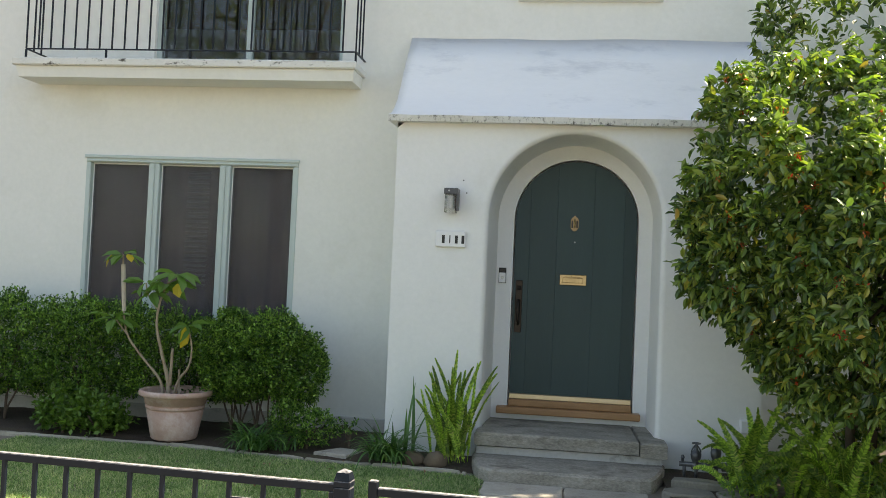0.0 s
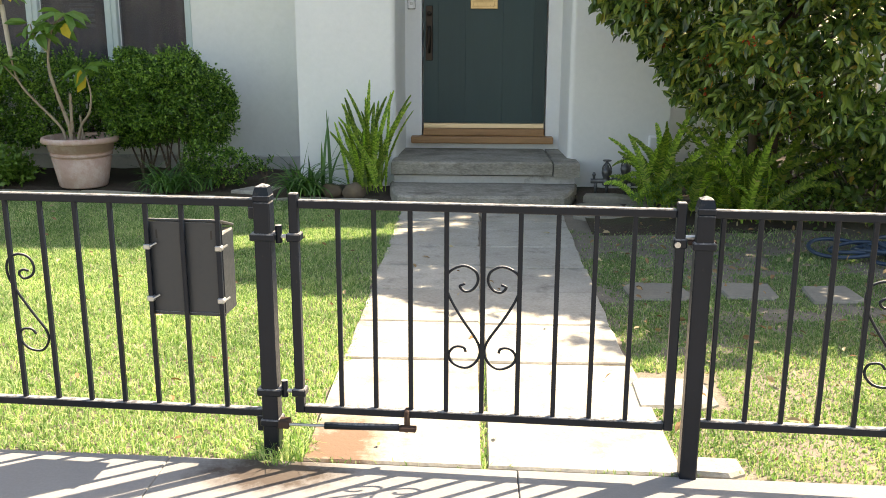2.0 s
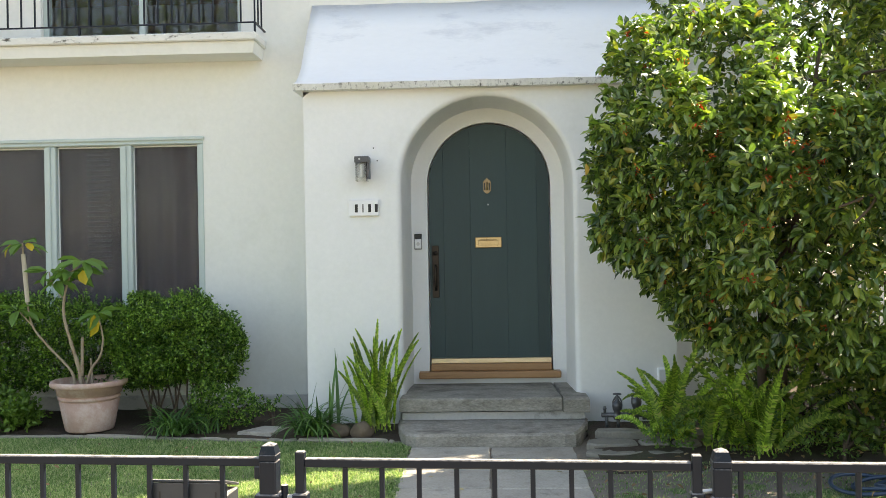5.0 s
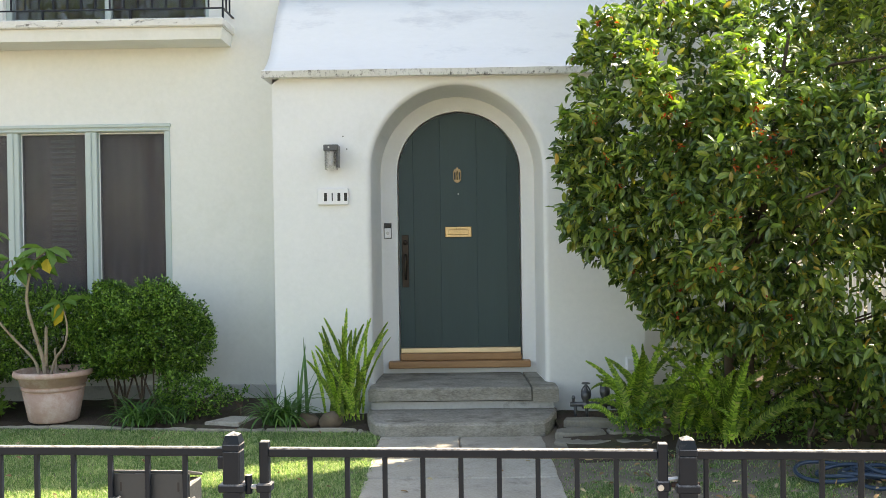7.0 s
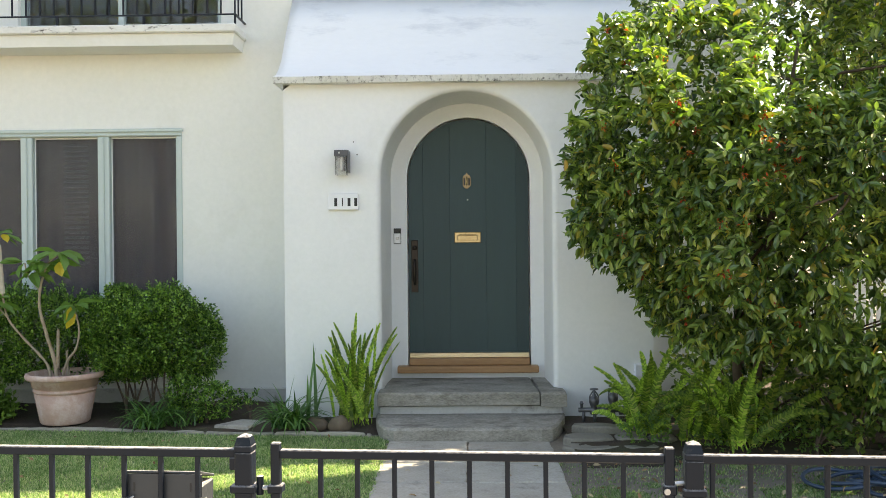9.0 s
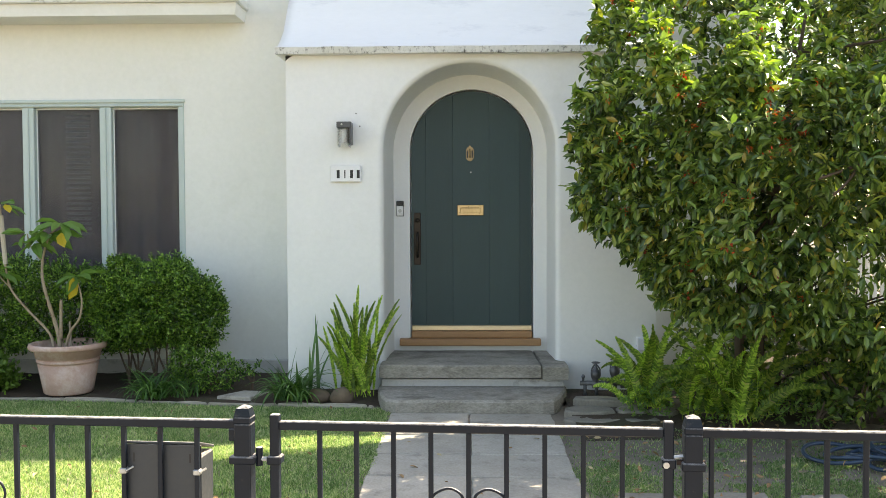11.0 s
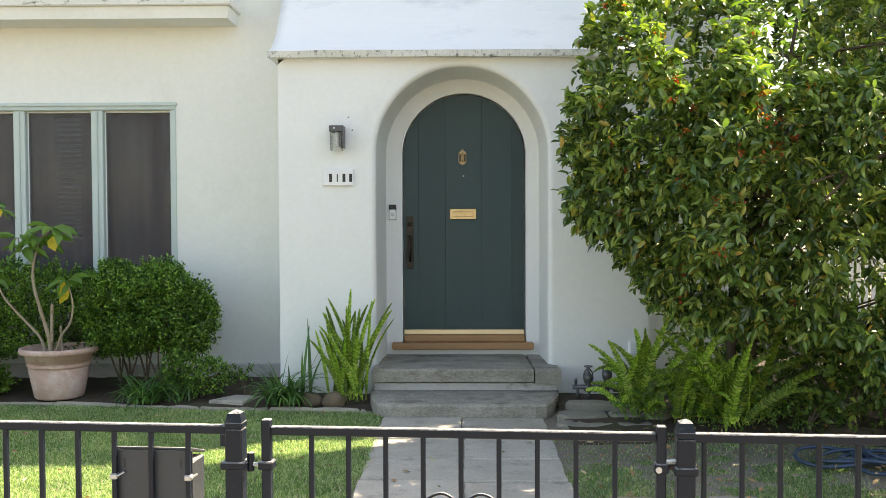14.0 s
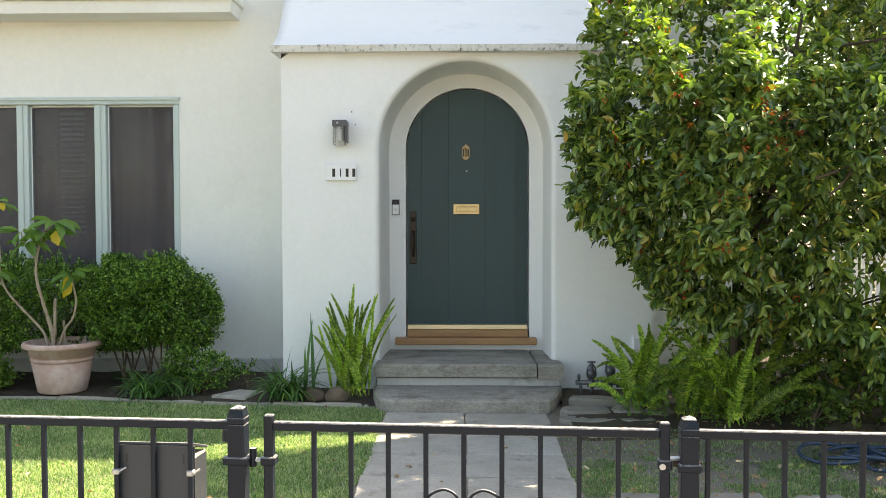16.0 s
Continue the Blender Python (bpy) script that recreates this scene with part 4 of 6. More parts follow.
def number_plate():
    p = thing("number_plate", (-1.03, 0.0, 1.81), "white house number plaque with dark figures", "house number")
    part("board", boxed((-1.163, -0.030, 1.752), (-0.910, 0.001, 1.888), 0.006), PLASTIC_W, p)
    for k in range(4):
        x = -1.117 + 0.055 * k
        wdt = 0.009 if k == 1 else 0.024
        part("bar", boxed((x + 0.02 - wdt / 2, -0.032, 1.783), (x + 0.02 + wdt / 2, -0.0295, 1.850)), INK, p)


def door_bell():
    b = thing("door_bell", (-0.632, Y_CASE, 1.54), "black and white video door bell", "door bell")
    # dark plate added as an outline, so the white body stands out
    part("outline_plate", boxed((-0.665, Y_CASE - 0.010, 1.469), (-0.599, Y_CASE + 0.001, 1.606), 0.003), GREY_METAL, b, "dark outline added behind the bell")
    part("body", boxed((-0.661, Y_CASE - 0.024, 1.474), (-0.603, Y_CASE + 0.001, 1.562), 0.005), PLASTIC_W, b)
    part("camera_head", boxed((-0.661, Y_CASE - 0.026, 1.5635), (-0.603, Y_CASE + 0.001, 1.602), 0.005), PLASTIC_B, b, "glossy black head")
    part("button", lathed([(0.013, -0.004), (0.015, 0.0), (0.015, 0.002)], (-0.632, Y_CASE - 0.024, 1.517), 20, "y"), STEEL, b)


wall_lamp()
number_plate()
door_bell()
for x, z in ((-0.950, 2.315), (-0.920, 2.21)):
    tagged(part("screw_hole", lathed([(0.004, -0.001), (0.006, 0.0), (0.006, 0.002)], (x, -0.0005, z), 10, "y"), INK), "small dark screw hole in the stucco", "hole")


def outlet_box():
    o = thing("outlet_box", (1.385, 0, 0.42), "white weatherproof outlet box on the wall", "outlet")
    part("body", boxed((1.345, -0.05, 0.36), (1.425, 0.001, 0.47), 0.006), PLASTIC_W, o)
    part("cover", boxed((1.35, -0.062, 0.366), (1.42, -0.05, 0.464), 0.004), PLASTIC_W, o)


outlet_box()


# ---- fence and gate ----
def fx(x, dy=0.0):
    return FENCE(x) + dy


FROT = Matrix.Rotation(math.atan(-0.075), 3, "Z")


def fbar(x0, x1, z0, z1, depth, bev=0.003, dy=0.0):
    """A bar along the fence line between two x."""
    xm, L = (x0 + x1) / 2, (x1 - x0) * math.hypot(1, 0.075)
    y = fx(xm, dy)
    return boxed((xm - L / 2, y - depth / 2, z0), (xm + L / 2, y + depth / 2, z1), bev, FROT)


def scroll(parent, xc, zc, pts, scale, mirror=1):
    line = smooth_line([(mirror * px * scale, 0, pz * scale) for px, pz in pts], 5)
    line = [Vector((xc + p.x, fx(xc + p.x), zc + p.z)) for p in line]
    bm = bmesh.new()
    tube(bm, line, 0.0045, 6)
    return part("scroll", bm, IRON, parent, "thin curled iron scroll", True)


HEART = [(43, 42), (56, 35), (43, 22), (23, 28), (11, 50), (18, 75), (46, 88), (78, 75), (92, 50), (83, 10), (53, -45), (13, -105), (4, -140), (18, -168), (43, -180), (73, -168), (83, -145), (68, -125), (46, -125), (40, -137)]
S_CURL = [(10, 82), (-3, 85), (-15, 75), (-3, 62), (20, 72), (26, 95), (14, 118), (-13, 125), (-40, 110), (-46, 75), (-28, 32), (12, -30), (40, -70), (46, -100), (27, -128), (-8, -125), (-30, -100), (-23, -75), (2, -72), (14, -85)]


def panel(name, label, x0, x1, pickets, z_lo, z_hi, scrolls, end=None):
    f = thing(name, ((x0 + x1) / 2, fx((x0 + x1) / 2), 0), label, "fence", "front fence")
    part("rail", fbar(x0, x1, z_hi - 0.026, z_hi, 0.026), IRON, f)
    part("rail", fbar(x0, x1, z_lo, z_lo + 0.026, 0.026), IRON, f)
    first = None
    for x in pickets:
        if first is None:
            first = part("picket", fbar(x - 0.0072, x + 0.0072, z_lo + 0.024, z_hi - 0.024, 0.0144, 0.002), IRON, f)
            fx0 = x
        else:
            again(first, (x - fx0, fx(x) - fx(fx0), 0))
    for xc in scrolls:
        scroll(f, xc, 0.491, S_CURL, 0.00128)
    if end:
        part("end_post", fbar(end - 0.02, end + 0.02, 0.0, z_hi + 0.02, 0.04), IRON, f)
    return f


def fence_post(x, top):
    p = thing("fence_post", (x, fx(x), 0), "square black iron gate post with a domed cap", "fence post", "gate posts")
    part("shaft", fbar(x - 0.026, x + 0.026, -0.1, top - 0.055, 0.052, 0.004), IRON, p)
    bm = bmesh.new()
    y = fx(x)
    box(bm, (x - 0.027, y - 0.027, top - 0.056), (x + 0.027, y + 0.027, top - 0.034), 0.004, FROT)
    c = [bm.verts.new(Vector((x, y, top - 0.035)) + FROT @ Vector((sx * 0.0255, sy * 0.0255, 0))) for sx, sy in ((-1, -1), (1, -1), (1, 1), (-1, 1))]
    d = [bm.verts.new(Vector((x, y, top - 0.010)) + FROT @ Vector((sx * 0.019, sy * 0.019, 0))) for sx, sy in ((-1, -1), (1, -1), (1, 1), (-1, 1))]
    for i in range(4):
        j = (i + 1) % 4
        bm.faces.new((c[i], c[j], d[j], d[i]))
    e = bm.verts.new((x, y, top))
    for i in range(4):
        bm.faces.new((d[i], d[(i + 1) % 4], e))
    part("cap", bm, IRON, p)
    return p


def band(parent, x, z, w, h=0.024, d=0.062):
    part("bracket", fbar(x - w / 2, x + w / 2, z - h / 2, z + h / 2, d, 0.004), IRON, parent)


def fence():
    left = [-0.865 - 0.1154 * k for k in range(26)]
    panel("iron_fence", "black iron picket fence panel holding a mailbox", -3.80, -0.742, left, 0.135, 0.853, [-1.516, -2.670], -3.80)
    right = [0.657 + 0.1065 * k for k in range(26)]
    panel("iron_fence", "black iron picket fence panel beside the gate", 0.622, 3.40, right, 0.168, 0.853, [1.136, 2.308], 3.40)
    pl = fence_post(-0.717, 0.900)
    pr = fence_post(0.604, 0.893)
    band(pl, -0.717, 0.735, 0.080)
    band(pl, -0.717, 0.225, 0.080)
    band(pl, -0.717, 0.120, 0.066)
    part("tab", fbar(-0.762, -0.742, 0.790, 0.828, 0.03, 0.003), IRON, pl)
    part("tab", fbar(-0.764, -0.742, 0.085, 0.140, 0.03, 0.003), IRON, pl)
    band(pr, 0.604, 0.745, 0.068)
    part("catch_bolt", tubed([(0.560, fx(0.56), 0.752), (0.640, fx(0.64), 0.752)], 0.008, 8), RUST, pr)
    # the gate
    g = thing("gate", (-0.04, fx(-0.04), 0.14), "closed black iron garden gate with a heart scroll", "gate")
    x0, x1 = -0.622, 0.536
    for x, h in ((x0, 0.872), (x1, 0.872)):
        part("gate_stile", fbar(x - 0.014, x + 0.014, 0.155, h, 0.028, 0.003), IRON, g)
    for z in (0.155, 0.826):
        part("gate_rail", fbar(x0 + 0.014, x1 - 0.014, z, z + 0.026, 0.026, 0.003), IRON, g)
    ps = [-0.486 + 0.1114 * k for k in range(9)]
    first = None
    for x in ps:
        if first is None:
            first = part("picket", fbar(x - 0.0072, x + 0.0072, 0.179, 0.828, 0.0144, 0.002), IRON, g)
        else:
            again(first, (x - ps[0], fx(x) - fx(ps[0]), 0))
    for m in (1, -1):
        scroll(g, ps[4] + m * 0.002, 0.551, HEART, 0.00123, m)
    for z in (0.735, 0.225):
        hz = part("hinge", fbar(-0.644, -0.600, z - 0.013, z + 0.013, 0.046, 0.004), IRON, g, "bolted strap hinge")
        part("pin", tubed([(-0.690, fx(-0.69), z), (-0.640, fx(-0.64), z)], 0.007, 8), STEEL, hz)
        part("eye", tubed([(-0.672, fx(-0.672), z - 0.02), (-0.672, fx(-0.672), z + 0.035)], 0.011, 10), IRON, hz)
    la = part("latch", fbar(0.516, 0.556, 0.735, 0.765, 0.036, 0.004), IRON, g, "small black gate latch with a steel bolt")
    part("latch_bolt", tubed([(0.526, fx(0.526, -0.015), 0.748), (0.526, fx(0.526, -0.024), 0.748)], 0.009, 12), STEEL, la)
    part("latch_tongue", tubed([(0.535, fx(0.535), 0.765), (0.578, fx(0.578), 0.770)], 0.006, 8), STEEL, la)
    # closer along the bottom rail
    c = thing("gate_closer", (-0.45, fx(-0.45, -0.03), 0.12), "black hydraulic gate closer with a rusty bracket", "gate closer")
    part("cylinder", tubed([(-0.540, fx(-0.54, -0.028), 0.122), (-0.300, fx(-0.30, -0.028), 0.128)], 0.0115, 14), IRON, c, smooth=True)
    part("rod", tubed([(-0.690, fx(-0.69, -0.028), 0.120), (-0.540, fx(-0.54, -0.028), 0.122)], 0.005, 8), STEEL, c)
    part("bracket", fbar(-0.300, -0.245, 0.118, 0.134, 0.024, 0.003, -0.028), RUST, c, "rusty bracket")
    part("bracket", fbar(-0.283, -0.268, 0.110, 0.185, 0.034, 0.004, -0.01), RUST, c)
    part("bracket", fbar(-0.690, -0.655, 0.108, 0.134, 0.04, 0.003, -0.02), RUST, c)


fence()


def mailbox():
    xa, xb, z0, z1 = -1.104, -0.856, 0.462, 0.772
    m = thing("mailbox", ((xa + xb) / 2, fx(-0.96, 0.07), z0), "charcoal metal mailbox clamped behind the fence pickets", "mailbox")
    part("body", fbar(xa, xb, z0, z1 - 0.042, 0.115, 0.004, 0.072), BOX_GREY, m)
    part("back_plate", fbar(xa, xb, z0 + 0.01, z1 - 0.004, 0.004, 0.001, 0.0145), BOX_GREY, m)
    tilt = Matrix.Rotation(math.atan(-0.075), 3, "Z") @ Matrix.Rotation(radians(-17), 3, "X")
    xm, ym = (xa + xb) / 2, fx((xa + xb) / 2, 0.074)
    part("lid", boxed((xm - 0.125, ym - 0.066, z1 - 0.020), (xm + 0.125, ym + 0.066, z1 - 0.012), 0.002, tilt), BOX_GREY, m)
    part("back_rim", fbar(xa, xb, z0 + 0.002, z0 + 0.012, 0.006, 0.001, 0.012), BOX_GREY, m)
    for x in (xa + 0.035, xb - 0.035):
        part("keyhole_slot", fbar(x - 0.003, x + 0.003, z1 - 0.058, z1 - 0.030, 0.003, 0.0, 0.0135), INK, m)
    for x in (-1.096, -0.865):
        for z in (0.690, 0.520):
            c = part("clamp", fbar(x - 0.011, x + 0.011, z - 0.009, z + 0.009, 0.024, 0.003), STEEL, m, "steel hose clamp")
            part("clamp_screw", tubed([(x + 0.010, fx(x, -0.014), z + 0.002), (x + 0.026, fx(x, 0.004), z + 0.010)], 0.0035, 8), STEEL, c)


mailbox()


# ---- stones, hose and pipes ----
def stones():
    spots = [(0.90, -2.92, 0.155, 0.14), (1.375, -2.89, 0.14, 0.13), (1.79, -2.93, 0.13, 0.14)]
    rng = random.Random(9)
    for k, (x, y, rx, ry) in enumerate(spots + [(0.70, -4.28, 0.14, 0.145), (0.685, -4.88, 0.095, 0.06)]):
        j = lambda: rng.uniform(-0.02, 0.02)
        o = [(x - rx + j(), y - ry + j()), (x + rx * 0.6, y - ry + j()), (x + rx + j(), y - ry * 0.7), (x + rx + j(), y + ry + j()), (x - rx * 0.8, y + ry + j()), (x - rx + j(), y + ry * 0.6)]
        near = y < -4
        tagged(part("stepping_stone", slab(o, -0.03, 0.009, 0.012), PATH_CONC if near else STEP_STONE), "pale sunlit stepping stone beside the gate" if near else "grey concrete stepping stone in the thin lawn", "stepping stone", "stepping stones")
    tagged(part("stepping_stone", slab([(-2.04, -0.33), (-1.76, -0.38), (-1.66, -0.15), (-1.88, -0.09)], -0.02, 0.042, 0.008), PATH_CONC), "pale square paver in the garden bed", "paver")
    # flat stones beside the steps
    flags = [(1.06, -0.60, 0.29, 0.07, 0.080), (1.50, -0.62, 0.14, 0.08, 0.070), (0.86, -0.80, 0.185, 0.105, 0.040), (1.17, -0.80, 0.115, 0.105, 0.044), (1.40, -0.82, 0.10, 0.11, 0.038), (0.85, -1.02, 0.20, 0.095, 0.016), (1.19, -1.02, 0.13, 0.095, 0.018)]
    for k, (x, y, rx, ry, z) in enumerate(flags):
        tagged(part("flagstone", slab(rough(blob_outline(x, y, rx, ry, 60 + k, 12, 0.03 * (k - 3), 7), 0.05, 0.006, k), -0.03, z, 0.012, 0.005), STEP_STONE), "rough grey flagstone laid beside the steps", "flagstone", "flagstones")
    for k, (x, y, r) in enumerate(((-1.225, -0.38, 0.075), (-1.04, -0.41, 0.08))):
        bm = bmesh.new()
        bmesh.ops.create_icosphere(bm, subdivisions=3, radius=r)
        for v in bm.verts:
            v.co *= 1 + 0.45 * noise.noise(v.co * 9 + Vector((k * 5, 0, 0))) + 0.08 * noise.noise(v.co * 40)
            v.co = Vector((v.co.x * 1.15 + x, v.co.y + y, v.co.z * 0.8 + 0.055))
        tagged(part("rock", bm, STONE, smooth=True), "rounded brown garden rock in the bed", "rock", "garden rocks")


stones()


def valves():
    v = thing("backflow_valve", (1.05, -0.24, 0.03), "dark metal sprinkler valves beside the steps", "valve")
    part("manifold", tubed([(0.86, -0.24, 0.13), (1.34, -0.24, 0.13)], 0.019, 12), PIPE, v, smooth=True)
    for x in (0.90, 0.99, 1.14, 1.30):
        part("riser_pipe", tubed([(x, -0.24, 0.0), (x, -0.24, 0.13)], 0.014, 10), PIPE, v, smooth=True)
    for x, z in ((0.985, -0.035), (1.135, -0.01)):
        b = part("valve_body", lathed([(0.030, 0.13), (0.035, 0.15), (0.028, 0.165), (0.026, 0.19), (0.034, 0.205), (0.040, 0.225), (0.042, 0.245), (0.035, 0.262), (0.020, 0.275), (0.009, 0.30), (0.009, 0.325)], (x, -0.24, z), 16), PIPE, v, smooth=True)
        part("hand_wheel", tubed([(x + 0.030 * math.cos(k * math.pi / 8), -0.24 + 0.030 * math.sin(k * math.pi / 8), z + 0.33) for k in range(17)], 0.0055, 6), PIPE, b, smooth=True)
        part("spoke", tubed([(x - 0.03, -0.24, z + 0.33), (x + 0.03, -0.24, z + 0.33)], 0.004, 6), PIPE, b)
        part("bonnet", boxed((x - 0.026, -0.262, 0.205 + z), (x + 0.026, -0.218, 0.222 + z), 0.004), PIPE, b)
        part("bow", tubed(smooth_line([(x - 0.028, -0.24, 0.22 + z), (x - 0.034, -0.24, 0.27 + z), (x - 0.010, -0.24, 0.31 + z), (x, -0.24, 0.312 + z), (x + 0.010, -0.24, 0.31 + z), (x + 0.034, -0.24, 0.27 + z), (x + 0.028, -0.24, 0.22 + z)], 3), 0.006, 6), PIPE, b, smooth=True)
    part("test_cock", lathed([(0.008, 0.13), (0.011, 0.17), (0.016, 0.18), (0.008, 0.20)], (0.885, -0.24, 0), 10), PIPE, v)
    part("check_valve", tubed([(1.03, -0.25, 0.125), (1.10, -0.25, 0.13)], 0.036, 12), PIPE, v, smooth=True)
    part("check_valve", tubed([(1.18, -0.25, 0.125), (1.27, -0.25, 0.13)], 0.034, 12), PIPE, v, smooth=True)


valves()


def hose():
    pts = []
    cx, cy = 2.20, -2.16
    a = 0.0
    for k in range(120):
        a += 0.42
        turn = int(a / 6.2832)
        wob = random.Random(turn)
        ox, oy, r = wob.uniform(-0.10, 0.10) + 0.075 * turn, wob.uniform(-0.14, 0.14), wob.uniform(0.10, 0.24)
        p = Vector((cx + ox + r * 1.15 * math.cos(a), cy + oy + r * math.sin(a), 0.025 + 0.05 * wob.random() + 0.02 * math.sin(a * 1.7)))
        pts.append(pts[-1].lerp(p, 0.65) if pts else p)
    pts += [Vector(q) for q in ((3.3, -1.9, 0.03), (3.7, -1.7, 0.03), (4.2, -1.75, 0.03))]
    h = thing("garden_hose", (cx, cy, 0), "loosely coiled blue garden hose on the grass", "garden hose")
    part("hose", tubed(smooth_line(pts, 4), 0.0125, 8), HOSE, h, smooth=True)


hose()


# ---- lawn ----
def grass(name, label, inside, x0, x1, y0, y1, count, mat, h0, h1, seed, thin=0.0, lean=0.55):
    rng = np.random.default_rng(seed)
    x, y = rng.uniform(x0, x1, count), rng.uniform(y0, y1, count)
    keep = inside(x, y)
    x, y = x[keep], y[keep]
    n = len(x)
    clump = np.array([noise.noise((a * 2.3, b * 2.3, 4.0)) + 0.6 * noise.noise((a * 9, b * 9, 1.0)) for a, b in zip(x, y)])
    if thin:
        k = rng.uniform(-0.9, 0.9, n) < clump + thin
        x, y, clump = x[k], y[k], clump[k]
        n = len(x)
    h = rng.uniform(h0, h1, n) * (1 + 0.35 * clump)
    a = rng.uniform(0, 2 * np.pi, n)
    b = rng.uniform(0, 2 * np.pi, n)
    w = rng.uniform(0.0016, 0.0034, n)
    l = np.abs(rng.normal(0, lean, n)) * h
    side = np.stack([np.cos(a) * w, np.sin(a) * w, np.zeros(n)], 1)
    base = np.stack([x, y, np.full(n, -0.012)], 1)
    dirn = np.stack([np.cos(b), np.sin(b), np.zeros(n)], 1)
    up = np.array((0, 0, 1.0))
    mid = base + dirn * (l * 0.35)[:, None] + up * (h * 0.62)[:, None]
    tip = base + dirn * (l * 1.25)[:, None] + up * (h * 0.95)[:, None]
    v = np.stack([base - side, base + side, mid + side * 0.8, mid - side * 0.8, tip], 1).reshape(-1, 3)
    f = []
    for i in range(n):
        k = 5 * i
        f.append((k, k + 1, k + 2, k + 3))
        f.append((k + 3, k + 2, k + 4))
    ob = raw(name, v, f, mat)
    return tagged(ob, label, "grass", kind="stuff")


bedv = np.vectorize(bed_line)


def bare(x, y):
    """Where the soil shows through the grass under the tree."""
    n = np.array([noise.noise((a * 1.9, b * 2.6, 8.0)) + 0.5 * noise.noise((a * 6, b * 7, 2.0)) for a, b in zip(x, y)])
    return n + 0.55 * np.clip((y + 3.0) / 1.2, -1.0, 1.0) + 0.5 * np.clip((-4.5 - y) / 0.3, 0.0, 1.0) > 0.25


grass("lawn", "green trimmed lawn beside the path", lambda x, y: (y < bedv(x) - 0.05) & (y > EDGE(x) + 0.01) & (x < -0.625 + 0.020 + 0.028 * np.sin(y * 5.3) * np.sin(y * 2.1 + 1) + 0.012 * np.sin(y * 31)), -4.6, -0.56, -4.98, -0.3, 270000, GRASS, 0.014, 0.032, 1, 0.0, 0.8)
grass("lawn", "thin patchy lawn with dry spots", lambda x, y: (y > EDGE(x) + 0.02) & (x > 0.575 + 0.022 * np.sin(y * 6.1) + 0.012 * np.sin(y * 27)) & (y < -1.35 - 0.1 * np.sin(x * 3)) & ~(bare(x, y) & (np.modf(x * 877.0)[0] < 0.86)) & ~((x < 1.05) & (x > 0.58) & (y < -4.05) & (y > -4.42) & (x < 0.89)), 0.53, 3.8, -5.1, -1.2, 260000, GRASS_DRY, 0.008, 0.021, 2, 0.55, 0.7)
grass("grass_tuft", "grass growing in the path joint", lambda x, y: np.abs(x + 0.028) < 0.010, -0.042, -0.014, -4.93, -3.6, 620, GRASS, 0.012, 0.028, 3)
grass("grass_tuft", "long grass tuft at the gate post foot", lambda x, y: ((x + 0.69) ** 2 + (y + 4.86) ** 2) < 0.007, -0.85, -0.5, -5.0, -4.7, 900, GRASS, 0.03, 0.085, 4, 0, 0.8)
grass("grass_tuft", "grass along the sidewalk edge", lambda x, y: np.abs(y - EDGE(x) - 0.01) < 0.012, -0.6, 0.58, -5.0, -4.85, 1300, GRASS_DRY, 0.010, 0.030, 5, -0.25)


def litter():
    rng = np.random.default_rng(6)
    n = 530
    x = np.concatenate([rng.uniform(-3.5, -0.7, 90), rng.uniform(0.62, 3.2, 420), rng.uniform(-0.6, 0.55, 20)])
    y = np.concatenate([rng.uniform(-4.95, -0.5, 90), rng.uniform(-4.95, -1.2, 420), rng.uniform(-4.9, -1.0, 20)])
    z = np.where(np.abs(x) < 0.62, 0.012, 0.035)
    d = np.stack([rng.normal(size=n), rng.normal(size=n), rng.normal(size=n) * 0.25], 1)
    leaf_cloud("leaf_litter", np.stack([x, y, z], 1), d, rng.uniform(0.02, 0.055, n), 0.5, LITTER, None, "scattered dry fallen leaves", 0.2, True, rng)
    tagged(bpy.data.objects["leaf_litter"], "scattered dry brown fallen leaves", "fallen leaves", kind="stuff")


litter()


# ---- shrubs ----
def in_blobs(p, blobs, wob=0.10, freq=4.5):
    """How deep points lie in a union of rounded boxes (1 at the skin, 0 in the middle)."""
    best = np.full(len(p), 9.0)
    for cx, cy, cz, rx, ry, rz, e in blobs:
        q = np.abs((p - np.array((cx, cy, cz))) / np.array((rx, ry, rz)))
        best = np.minimum(best, (q ** e).sum(1) ** (1 / e))
    w = np.array([noise.noise(Vector(a) * freq) + 0.5 * noise.noise(Vector(a) * freq * 2.7) for a in p])
    return best + wob * w


SPRIG = 9                # leaves on one sprig of a shrub


